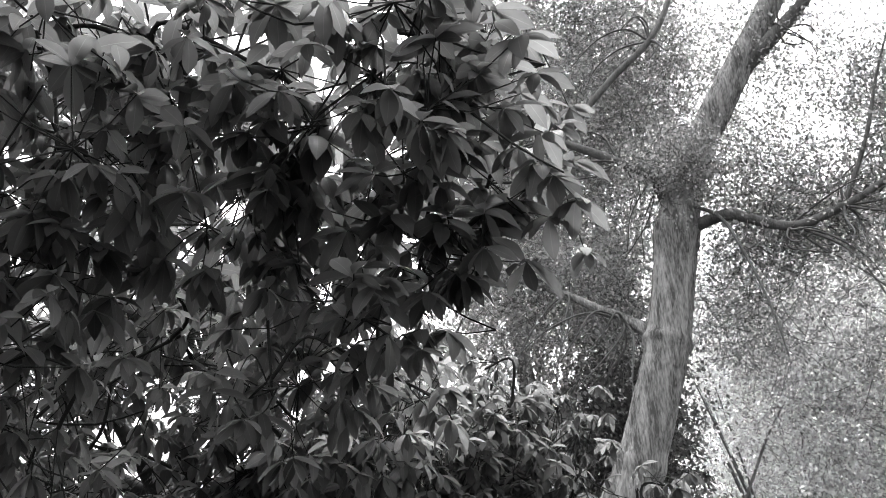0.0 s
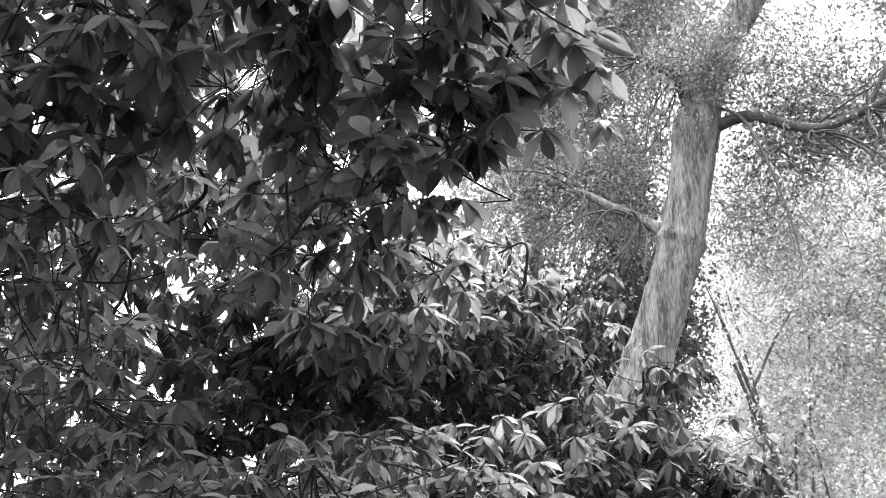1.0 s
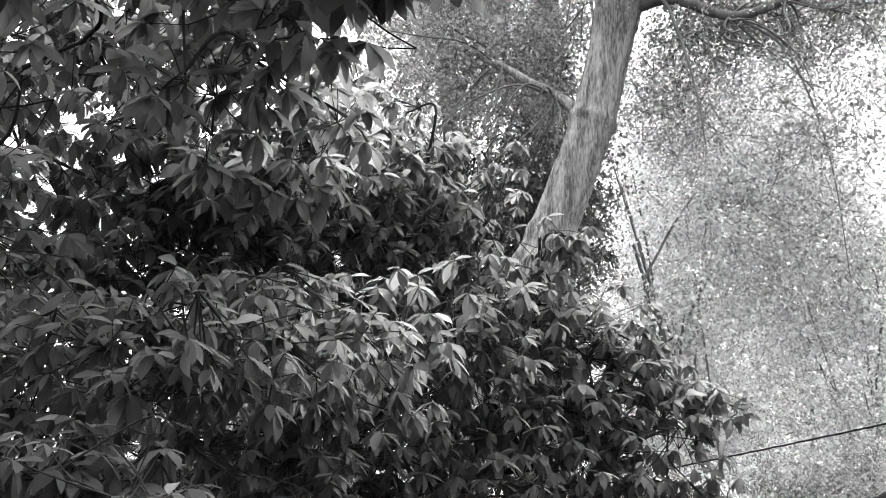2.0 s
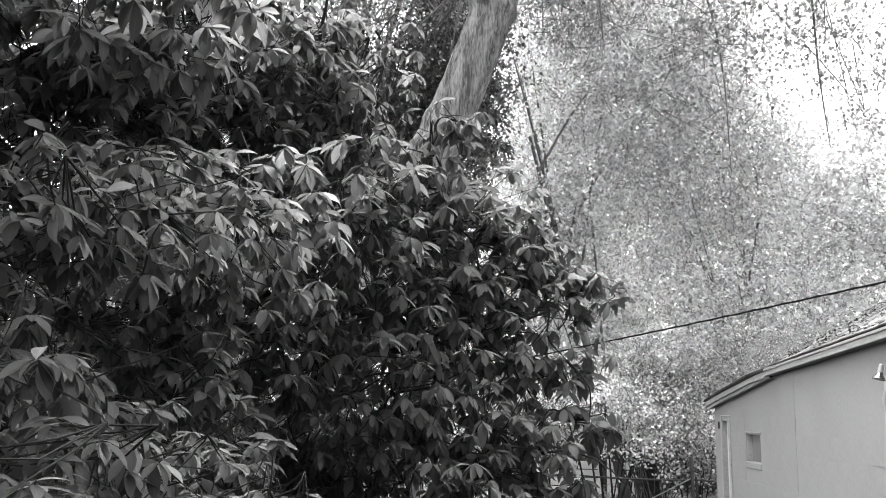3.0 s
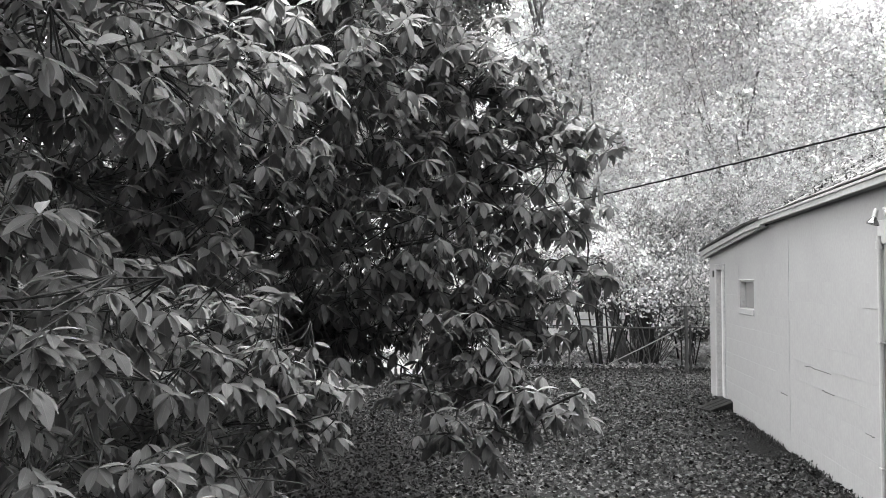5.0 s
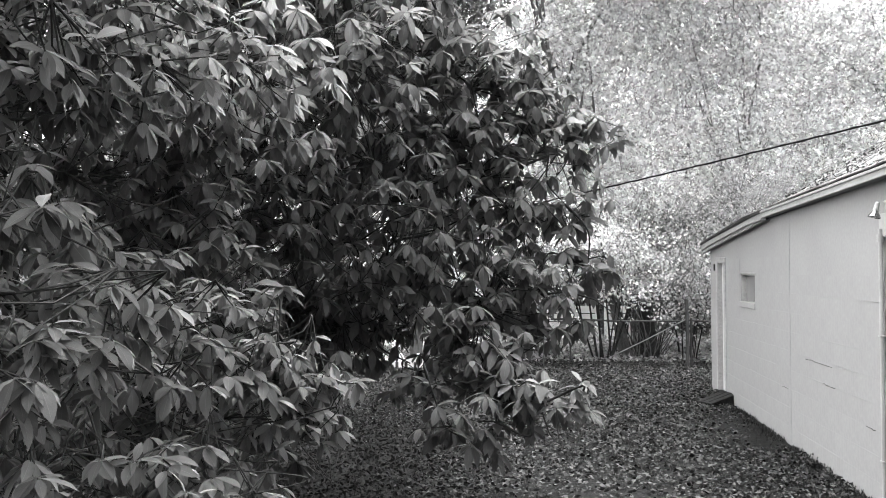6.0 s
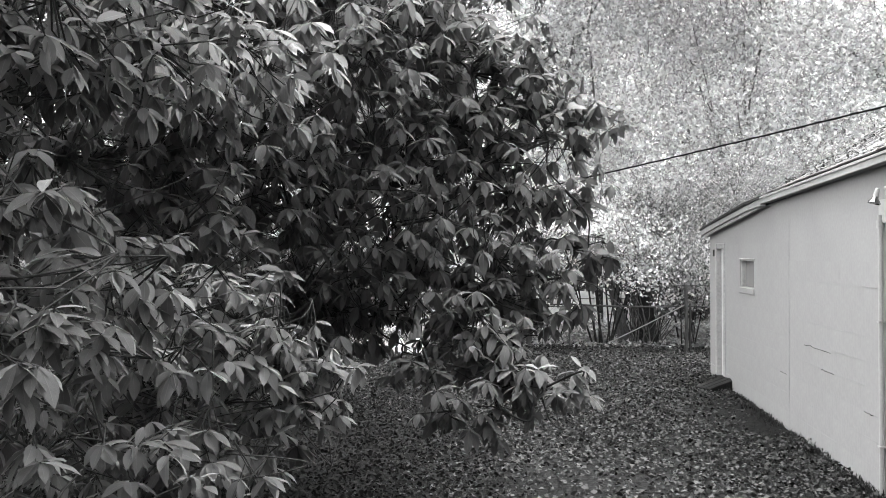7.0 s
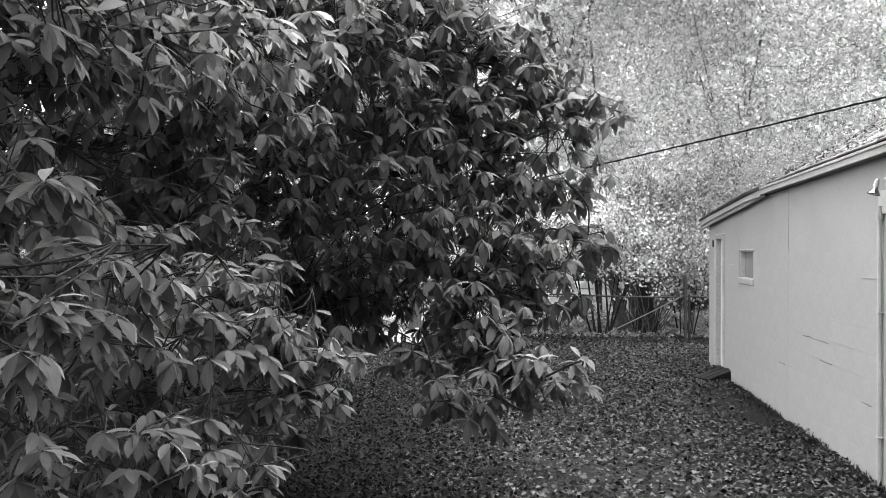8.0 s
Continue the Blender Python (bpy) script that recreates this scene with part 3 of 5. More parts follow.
def build_leaning_tree():
    t = thing("leaning_tree", "tall leaning tree with grey furrowed bark and thin foliage", "tree", (-3.6, 12, 0))
    line = smooth_line([(-3.75, 12, -0.3), (-3.2, 12, 1.5), (-2.55, 12, 3.3), (-1.94, 12, 4.81), (-1.39, 12, 5.75), (-0.97, 12, 6.8), (-0.68, 12, 7.64), (-0.42, 12, 8.7), (-0.24, 12, 9.5), (0.15, 12, 10.58), (0.98, 12, 11.97), (1.97, 12, 13.56), (2.9, 12, 15.3), (3.6, 12, 17)], 16)
    z = line[:, 2]
    r = np.interp(z, [0, 1, 4, 6, 9.5, 10.5, 12, 13.5, 17], [0.48, 0.38, 0.32, 0.315, 0.30, 0.265, 0.24, 0.2, 0.1])
    # old collars where limbs came away
    r = r + 0.05 * np.exp(-((z - 7.62) / 0.08) ** 2) + 0.04 * np.exp(-((z - 5.9) / 0.12) ** 2) + 0.045 * np.exp(-((z - 9.35) / 0.35) ** 2)
    tubes("trunk", [(line, r)], M_BARK, t, 110, 0.035, ridge=0.055)
    limb("limb", [(-0.3, 12, 9.6), (-0.45, 11.9, 10.36), (-0.94, 11.8, 10.76), (-1.81, 11.7, 11.35), (-2.6, 11.6, 11.9), (-3.6, 11.5, 12.9)], 0.11, 0.03, M_BARK_DARK, t)
    limb("limb", [(-0.1, 12, 9.4), (0.5, 11.8, 9.4), (1.26, 11.6, 8.9), (2.0, 11.5, 9.0), (2.7, 11.4, 9.3), (3.8, 11.2, 10.0)], 0.10, 0.03, M_BARK_DARK, t)
    limb("limb", [(-0.75, 12, 7.7), (-1.27, 12.1, 8.16), (-1.66, 12.2, 8.47), (-2.14, 12.3, 8.86), (-3.2, 12.4, 9.5)], 0.10, 0.04, M_BARK, t)
    limb("limb", [(1.1, 12, 12.1), (1.94, 11.9, 12.78), (2.56, 11.8, 13.34), (3.6, 11.7, 14.6)], 0.15, 0.07, M_BARK_DARK, t)
    limb("limb", [(-1.81, 11.7, 11.35), (-0.91, 11.8, 12.45), (-0.12, 11.9, 13.24), (0.34, 12, 14.2), (0.6, 12, 15.5)], 0.06, 0.05, M_BARK_DARK, t)
    limb("limb", [(-0.2, 12, 9.9), (0.35, 11.6, 9.3), (0.6, 11.4, 8.4), (0.75, 11.3, 7.5), (0.8, 11.2, 6.8)], 0.03, 0.01, M_BARK_DARK, t)
    limb("limb", [(2.0, 11.5, 9.0), (2.5, 11.3, 9.9), (2.9, 11.2, 10.9), (3.4, 11.1, 12.0)], 0.04, 0.012, M_BARK_DARK, t)
    limb("limb", [(2.7, 11.4, 9.3), (3.2, 11.2, 8.6), (3.4, 11.1, 7.4), (3.45, 11.1, 6.2), (3.5, 11, 5.2)], 0.03, 0.006, M_BARK_DARK, t)
    limb("limb", [(1.3, 11.6, 8.9), (1.9, 11.5, 8.3), (2.2, 11.4, 7.3), (2.35, 11.4, 6.3), (2.4, 11.4, 5.0)], 0.022, 0.005, M_BARK_DARK, t)
    rng = np.random.default_rng(91)
    anchors = [(-0.45, 11.9, 10.36), (-0.94, 11.8, 10.76), (-1.81, 11.7, 11.35), (-2.6, 11.6, 11.9), (-1.27, 12.1, 8.16), (-2.14, 12.3, 8.86), (1.26, 11.6, 8.9), (2.0, 11.5, 9.0), (2.7, 11.4, 9.3), (1.94, 11.9, 12.78), (-0.12, 11.9, 13.24)]
    for k in range(66):
        a = np.array(anchors[k % len(anchors)])
        side = -1 if a[0] < 0 else 1
        step = np.array((side * rng.uniform(-0.2, 0.9), rng.uniform(-0.4, 0.2), rng.uniform(-0.7, 0.9)))
        bend = np.array((side * rng.uniform(-0.1, 0.6), rng.uniform(-0.2, 0.2), rng.uniform(-0.9, 0.5)))
        limb("branchlet", [a, a + step * 0.6 + rng.normal(0, 0.08, 3), a + step * 1.1 + bend * 0.5, a + step * 1.3 + bend * 1.2], 0.022, 0.006, M_BARK_DARK, t, 5, 0.1, 4)
    crown(t, 11, [((-1.6, 13.4, 11.9), (1.6, 0.9, 1.8), 900), ((-2.8, 13.6, 14.2), (2.6, 1.0, 2.4), 1700), ((-0.3, 13.4, 14.0), (1.4, 0.9, 1.4), 420), ((-3.6, 13.4, 11.6), (1.5, 0.9, 1.8), 800),
                  ((-1.3, 13.2, 9.4), (0.9, 0.7, 1.2), 320), ((0.6, 13, 8.6), (0.8, 0.8, 1.2), 300), ((1.0, 13, 11.0), (1.1, 0.6, 1.0), 330), ((-0.1, 11.6, 10.3), (0.8, 0.3, 0.7), 190), ((2.1, 12.3, 9.4), (1.8, 0.7, 0.9), 800), ((3.8, 12.0, 10.2), (1.2, 0.7, 1.0), 400),
                  ((2.9, 12.2, 11.4), (1.2, 0.7, 0.8), 260), ((4.6, 11.8, 12.4), (1.0, 0.7, 1.3), 260), ((4.0, 11.8, 11.2), (1.2, 0.7, 0.9), 200), ((-2.6, 12.9, 9.2), (1.2, 0.8, 1.1), 460), ((3.3, 11.2, 7.6), (0.6, 0.6, 1.6), 130), ((2.2, 11.4, 7.0), (0.8, 0.6, 1.4), 150),
                  ((4.4, 11.2, 6.4), (0.8, 0.6, 1.3), 120), ((-3.2, 13.6, 16.4), (2.3, 0.9, 1.6), 1000), ((-0.6, 13.6, 16.2), (1.6, 0.9, 1.6), 600), ((2.3, 12.2, 13.2), (1.6, 0.7, 1.5), 300)], 0.062, M_MID, 19, 0.17)


build_leaning_tree()


def slim_tree(x, y, height, radius, seed, blobs, size, material, label, lean=0.0, clump=21, spread=0.3, bark=None, limbs=18):
    rng = np.random.default_rng(seed)
    t = thing("tree", label, "tree", (x, y, 0), "trees behind the fence")
    line = smooth_line([(x + lean * k / 4 + rng.normal(0, 0.12), y + rng.normal(0, 0.12), height * k / 4 - 0.2) for k in range(5)], 8)
    tubes("trunk", [(line, np.linspace(radius, radius * 0.25, len(line)))], bark or M_BARK_DARK, t, 12, 0.12)
    for k in range(limbs):
        base = line[int(len(line) * rng.uniform(0.25, 0.9))]
        c, r, n = blobs[k % len(blobs)]
        tip = np.asarray(c) + rng.normal(0, 0.4, 3) * np.asarray(r)
        limb("limb", [base, base * 0.6 + tip * 0.4 + (0, 0, 0.25), tip], radius * 0.28, 0.01, bark or M_BARK_DARK, t, 6, 0.1, 5)
    crown(t, seed + 1, blobs, size, material, clump, spread)
    return t


PALE = "tall tree with pale yellowing autumn leaves behind the fence"
slim_tree(1.85, 19.2, 8.2, 0.13, 31, [((0.1, 20, 6.5), (1.5, 1.2, 1.6), 300), ((0.6, 21, 5.2), (2.2, 1.6, 2.6), 798), ((1.5, 21, 9.4), (2.4, 1.6, 2.6), 1100), ((0.5, 21, 12.0), (2.0, 1.6, 1.8), 380)], 0.1, M_PALE, PALE, -2.25)
slim_tree(4.6, 22, 10, 0.045, 32, [((4.2, 22, 4.6), (2.4, 1.6, 2.4), 817), ((3.7, 22, 8.8), (2.1, 1.6, 2.6), 1050), ((3.2, 22, 11), (1.8, 1.6, 1.6), 285), ((2.6, 21.5, 13.8), (2.6, 1.6, 2.0), 560), ((5.7, 22, 8.3), (1.3, 1.2, 1.3), 230)], 0.1, M_PALE, PALE, 0.6)
slim_tree(8.0, 21, 9, 0.08, 33, [((7.6, 21, 4.4), (2.4, 1.6, 2.4), 817), ((8.2, 21, 7.8), (2.5, 1.6, 1.4), 480), ((6.7, 21, 6.5), (1.7, 1.2, 1.3), 300), ((6.0, 21.5, 13.2), (2.8, 1.6, 2.2), 560)], 0.1, M_PALE, PALE, 0.3)
slim_tree(11.5, 22, 9, 0.16, 34, [((11.3, 22, 4.6), (2.4, 1.6, 2.6), 570), ((11.8, 22, 7.4), (2.0, 1.6, 1.6), 304)], 0.1, M_PALE, PALE, 0.3)
slim_tree(-3.9, 16.5, 15, 0.27, 35, [((-4.6, 16.5, 8.0), (2.0, 1.4, 2.2), 494), ((-3.4, 16.5, 12.0), (2.4, 1.6, 2.0), 684), ((-3.0, 16.5, 15.5), (3.2, 1.6, 2.2), 760), ((0.0, 17, 16.5), (2.6, 1.6, 2.4), 475)], 0.10, M_MID, "tall slender tree with a pale trunk and small leaves", 0.3, bark=M_BARK)
slim_tree(-7.5, 19, 10, 0.2, 36, [((-7.5, 19, 6), (2.6, 1.6, 2.6), 570), ((-9, 19, 9), (2.6, 1.6, 2), 304)], 0.10, M_MID, "green leafy tree far behind the fence", 0.3)
slim_tree(0.5, 26, 17, 0.22, 37, [((1.5, 26, 13), (3.2, 2, 2.6), 456), ((3.5, 26, 12), (2.6, 2, 2.2), 380), ((2.5, 26, 6), (4, 2, 3), 570), ((9, 26, 6), (4, 2, 2.6), 570)], 0.12, M_PALE, PALE, 0.3)


slim_tree(-2.6, 17.5, 9, 0.12, 38, [((-1.9, 17.5, 8.6), (1.2, 1.2, 2.4), 520), ((-2.9, 17.5, 6.4), (1.7, 1.2, 2.0), 560), ((-4.0, 17.5, 7.8), (1.6, 1.2, 2.0), 420)], 0.10, M_GREEN, "young leafy tree behind the leaning trunk", 0.5)


# backing trees, added so that gaps in the pale crowns read as shade
BACK = "green tree added behind the yards, its dark leaves standing for shade in the pale crowns"
for k, (x, y, h) in enumerate(((-3.0, 30, 15.0), (1.0, 31, 18.0), (4.6, 30, 16.0), (8.5, 31, 10.0), (12.5, 30, 8.5), (17.0, 30, 8.0), (-8.0, 30, 13.0), (-13.0, 28, 11.0))):
    slim_tree(x, y, h, 0.2, 140 + 2 * k, [((x, y, h * 0.28), (2.9, 1.5, h * 0.26), 700), ((x + 0.6, y, h * 0.62), (2.6, 1.5, h * 0.24), 620), ((x - 0.4, y, h * 0.9), (2.0, 1.3, h * 0.14), 300)], 0.125, M_BACK, BACK, 0.4, clump=22, spread=0.4, limbs=10)


def build_spruce():
    """A dark conifer behind the leaning trunk."""
    rng = np.random.default_rng(5)
    t = thing("spruce", "dark spruce with drooping boughs behind the leaning tree", "tree", (-2.1, 19, 0))
    tubes("trunk", [([(-2.1, 19, -0.2), (-2.1, 19, 6), (-2.0, 19, 14.5)], [0.22, 0.15, 0.03])], M_BARK_DARK, t, 10, 0.1)
    starts, stops = [], []
    for k in range(64):
        z, a = 8.2 + 6.0 * k / 64, k * 2.4
        reach = 1.35 * (1 - (z - 8.2) / 7)
        starts.append((-2.1, 19, z))
        stops.append((-2.1 + reach * math.cos(a), 19 + reach * math.sin(a), z - 0.35 * reach))
    twigs_mesh("boughs", starts, stops, 0.03, 0.01, M_BARK_DARK, t)
    s, e = np.array(starts), np.array(stops)
    n = 14000
    k = rng.integers(0, 64, n)
    f = rng.uniform(0.1, 1.0, n)[:, None]
    base = s[k] + (e[k] - s[k]) * f + rng.normal(0, 0.07, (n, 3))
    way = (e[k] - s[k]) * 0.5 + rng.normal(0, 0.5, (n, 3)) - (0, 0, 0.5)
    leaves_mesh("needle_sprays", base, leaf_axes(way, rng.normal(0, 0.5, (n, 3)) + (0, 0, 1)), rng.uniform(0.12, 0.3, n), [lozenge(0.12, 0.3, 0.2)], M_DARK, t)


build_spruce()


def build_hedge():
    h = thing("hedge", "low dark green hedge beyond the fence", "hedge", (1, 25.5, 0))
    crown(h, 77, [((x, 25.5 + 0.3 * math.sin(x), 0.75), (1.3, 0.6, 0.8), 260) for x in (-6.5, -4.5, -2.5, -0.5, 1.5, 3.5, 5.5, 7.5)], 0.09, M_HEDGE, 14, 0.16)


build_hedge()


def build_vines():
    """Dry vine stems arching over each other behind the roof."""
    rng = np.random.default_rng(123)
    v = thing("vine_tangle", "tangle of pale dry vine stems behind the roof", "vine", (4.8, 18.4, 0))
    for k in range(150):
        p = np.array((rng.uniform(3.4, 6.6), 18.4 + rng.normal(0, 0.25), rng.uniform(2.2, 3.3)))
        a, turn = rng.uniform(0.2, 2.9), rng.choice((-1, 1)) * rng.uniform(0.25, 0.7)
        line = [p.copy()]
        if k % 8 == 0:
            line.insert(0, np.array((p[0] + 0.2, p[1], -0.05)))
        for i in range(7):
            p = p + 0.17 * np.array((math.cos(a), rng.normal(0, 0.3), math.sin(a)))
            line.append(p.copy())
            a += turn + rng.normal(0, 0.35)
            turn *= 0.9
        limb("vine_stem", line, 0.009, 0.004, M_VINE, v, 4, 0.0, 3)


build_vines()


# ---- plain unseen wall added behind the viewer to block light from the low sky ----
tagged(link_mesh("light_block_south", raw_mesh("light_block_south", [(x, y, z) for z in (-0.1, 4.4) for x, y in ((-9, -4.2), (5, -4.2), (5, -4.0), (-9, -4.0))], [(0, 3, 2, 1), (4, 5, 6, 7), (0, 1, 5, 4), (1, 2, 6, 5), (2, 3, 7, 6), (3, 0, 4, 7)], smooth=False), M_SKY_BLOCKER), "plain dark unseen wall added to block sky light from behind", "wall", kind="structure")


# ---- shrubs at the fence ----
def build_shrub(x, y, seed, stems, height, spread, clumps, material, label, name="shrub", stout=1.0, leaf=0.07):
    rng = np.random.default_rng(seed)
    t = thing(name, label, "shrub", (x, y, 0), "shrubs along the fence")
    tips = []
    for k in range(stems):
        a = rng.uniform(-1, 1)
        top = np.array((x + a * spread, y + rng.normal(0, 0.3), height * rng.uniform(0.75, 1.1)))
        foot = np.array((x + a * 0.18 + rng.normal(0, 0.05), y + rng.normal(0, 0.08), -0.05))
        limb("stem", [foot, foot * 0.55 + top * 0.45 + (a * 0.1, 0, 0.1), top], stout * rng.uniform(0.01, 0.022), 0.005 * stout, M_STEM, t, 6, 0.08, 4)
        tips.append(top)
    blobs = [(p - (0, 0, 0.3), (0.55, 0.5, 0.6), clumps) for p in tips]
    crown(t, seed + 9, blobs, leaf, material, 13, 0.16)


FENCE_SHRUB = "leafy shrub of thin leaning stems growing through the fence"
build_shrub(1.25, 18.5, 3, 8, 2.6, 1.1, 50, M_PALE, FENCE_SHRUB, stout=1.5, leaf=0.075)
build_shrub(-0.5, 18.9, 4, 7, 1.9, 0.8, 36, M_SHRUB, FENCE_SHRUB)
build_shrub(2.9, 18.3, 5, 5, 2.1, 0.6, 50, M_SHRUB, FENCE_SHRUB, leaf=0.075)
build_shrub(4.2, 18.0, 6, 8, 2.3, 0.9, 36, M_SHRUB, FENCE_SHRUB)
build_shrub(6.4, 18.4, 7, 8, 3.2, 1.2, 40, M_SHRUB, FENCE_SHRUB)
build_shrub(-2.6, 19.2, 8, 7, 1.8, 0.9, 36, M_SHRUB, FENCE_SHRUB)
build_shrub(-5.2, 19.6, 9, 8, 2.4, 1.2, 40, M_SHRUB, FENCE_SHRUB)


for k, (x, y, h) in enumerate(((-1.6, 20.4, 2.6), (0.2, 20.0, 2.8), (1.6, 19.8, 3.2), (3.0, 19.6, 3.4), (4.8, 19.6, 3.6), (-3.8, 20.6, 2.6))):
    build_shrub(x, y, 40 + k, 4, h, 1.0, 110, M_PALE if x < 2 else M_SHRUB, "pale leafy thicket behind the fence", "thicket_shrub")


def build_stump():
    """An old multi-stemmed stump, bound with dead ivy."""
    rng = np.random.default_rng(17)
    s = thing("stump", "dark broad stump wrapped in dead ivy stems", "stump", (2.15, 18.8, 0))
    line = [(2.15, 18.8, -0.1), (2.16, 18.8, 0.2), (2.14, 18.8, 0.6), (2.12, 18.8, 1.0), (2.1, 18.8, 1.16)]
    tubes("trunk", [(line, [0.26, 0.2, 0.17, 0.15, 0.1])], M_STEM, s, 20, 0.2)
    for k in range(70):
        a, lean, reach = rng.uniform(0, 2 * math.pi), rng.normal(0, 0.06), rng.uniform(0.16, 0.3)
        top = rng.uniform(0.5, 1.5)
        pts = [(2.15 + (reach + 0.05 * i) * math.cos(a) + lean * i + rng.normal(0, 0.025), 18.8 + reach * math.sin(a), -0.02 + top * i / 4) for i in range(5)]
        tubes("ivy_stem", [(smooth_line(pts, 3), np.linspace(rng.uniform(0.007, 0.016), 0.004, 13))], M_BARK_DARK if k % 3 else M_STEM, s, 4)


build_stump()


# ---- magnolia ----
magnolia = thing("magnolia_tree", "large multi-stemmed magnolia with broad dark drooping leaves", "tree", (-3.3, 5.6, 0))
SPRAYS = []


def spray(x, y, z, r, thick=1.0, flat=0.9):
    """A leafy spray of the magnolia: centre, reach, how thick it stands with leaves, height as a share of the reach."""
    SPRAYS.append((np.array((x, y, z)), r, thick, flat))


spray(-1.79, 1.40, 4.04, 0.50, 0.36)
spray(-1.55, 1.61, 4.07, 0.50, 0.36)
spray(-1.20, 1.67, 3.96, 0.45, 0.36)
spray(-0.83, 1.62, 3.90, 0.40, 0.36)
spray(-0.64, 1.77, 3.98, 0.30, 0.36)
spray(-0.88, 1.67, 3.69, 0.35, 0.36)
spray(-0.64, 1.83, 3.77, 0.30, 0.36)
spray(-0.63, 2.57, 4.46, 0.30, 0.36)
spray(-0.56, 2.14, 3.74, 0.25, 0.36)
spray(-0.45, 2.24, 3.63, 0.20, 0.48)
spray(-0.64, 2.12, 3.56, 0.25, 0.48)
spray(-1.78, 1.58, 3.74, 0.50, 0.36)
spray(-1.49, 1.79, 3.79, 0.45, 0.36)
spray(-1.18, 1.77, 3.72, 0.30, 0.36)
spray(-0.90, 2.06, 3.70, 0.35, 0.36)
spray(-1.33, 2.08, 3.58, 0.35, 0.48)
spray(-1.93, 1.78, 3.54, 0.40, 0.48)
spray(-2.12, 2.54, 3.94, 0.50, 0.11)
spray(-0.87, 2.16, 3.40, 0.25, 0.48)
spray(-0.69, 2.28, 3.49, 0.18, 0.48)
spray(-0.93, 1.90, 3.16, 0.18, 0.48)
spray(-0.89, 2.04, 3.16, 0.20, 0.48)
spray(-1.03, 2.12, 3.13, 0.15, 0.48)
spray(-1.22, 1.75, 2.91, 0.13, 0.30)
spray(-1.26, 2.04, 3.05, 0.16, 0.34)
spray(-1.79, 1.83, 2.96, 0.22, 0.21)
spray(-1.78, 1.61, 3.10, 0.25, 0.38)
spray(-2.68, 3.25, 3.92, 0.50, 0.10)
spray(-2.31, 3.49, 3.96, 0.50, 0.14)
spray(-2.96, 2.97, 3.97, 0.50, 0.12)
spray(-2.57, 3.56, 3.45, 0.40, 0.04)
spray(-2.12, 3.78, 3.57, 0.50, 0.29)
spray(-2.80, 2.92, 3.24, 0.40, 0.14)
spray(-1.70, 3.32, 4.38, 0.60, 0.14)
spray(-2.41, 2.68, 4.60, 0.80, 0.08)
spray(-1.43, 2.70, 4.93, 0.70, 0.05)
spray(-2.67, 2.21, 4.80, 0.80, 0.08)
spray(-2.74, 3.09, 2.89, 0.55, 0.60)
spray(-2.35, 3.40, 2.85, 0.50, 0.70)
spray(-2.16, 3.86, 3.30, 0.50, 0.80)
spray(-1.95, 4.39, 3.39, 0.50, 0.84)
spray(-1.68, 4.95, 3.68, 0.50, 0.96)
spray(-1.30, 5.12, 3.49, 0.50, 0.96)
spray(-1.41, 5.27, 3.92, 0.40, 0.48)
spray(-1.75, 4.91, 4.01, 0.40, 0.58)
spray(-1.12, 5.25, 3.17, 0.45, 0.80)
spray(-0.50, 5.23, 3.54, 0.20, 0.09)
spray(-0.70, 5.13, 3.09, 0.35, 0.93)
spray(-0.34, 5.20, 2.87, 0.32, 0.93)
spray(0.03, 5.24, 2.71, 0.25, 0.93)
spray(0.28, 5.24, 2.61, 0.14, 0.93)
spray(-1.56, 4.47, 2.83, 0.45, 1.00)
spray(-1.22, 4.80, 2.73, 0.45, 1.00)
spray(-1.14, 3.33, 2.58, 0.40, 1.00)
spray(-0.94, 4.18, 2.82, 0.45, 0.85)
spray(-1.82, 3.31, 2.22, 0.50, 1.00)
spray(-1.55, 3.65, 2.31, 0.45, 1.00)
spray(-1.24, 4.09, 2.31, 0.45, 1.00)
spray(-0.86, 4.48, 2.43, 0.45, 0.85)
spray(-0.48, 4.92, 2.55, 0.45, 0.80)
spray(-0.08, 5.13, 2.67, 0.35, 0.80)
spray(0.21, 5.15, 2.54, 0.22, 0.80)
spray(-1.42, 3.52, 1.90, 0.40, 1.00)
spray(-1.28, 4.21, 1.94, 0.28, 0.70)
spray(-0.93, 4.40, 1.92, 0.40, 0.85)
spray(-0.57, 4.66, 2.01, 0.42, 0.80)
spray(-0.17, 4.89, 2.08, 0.40, 0.80)
spray(0.14, 4.99, 2.18, 0.28, 0.80)
spray(0.26, 4.99, 1.84, 0.18, 1.21)
spray(-0.78, 4.84, 1.74, 0.35, 0.75)
spray(-0.33, 4.59, 1.66, 0.38, 1.21)
spray(-0.01, 4.70, 1.69, 0.30, 1.21)
spray(-0.37, 4.37, 1.45, 0.22, 1.30)
spray(-0.15, 4.28, 1.40, 0.25, 1.30)
spray(-0.45, 4.12, 1.13, 0.17, 1.00)
spray(-0.22, 4.14, 1.13, 0.20, 1.00)
spray(0.01, 4.16, 1.21, 0.17, 1.00)
spray(0.17, 4.16, 1.23, 0.13, 1.00)
spray(-1.88, 3.19, 0.98, 0.45, 0.10)
spray(-1.60, 3.54, 0.88, 0.45, 0.06)
spray(-1.42, 4.28, 0.89, 0.40, 0.07)
spray(-1.66, 3.15, 1.27, 0.40, 0.10)
spray(-1.51, 3.87, 1.20, 0.40, 0.28)
spray(-1.27, 5.03, 1.51, 0.30, 1.00)
spray(-1.07, 5.19, 1.57, 0.30, 1.00)
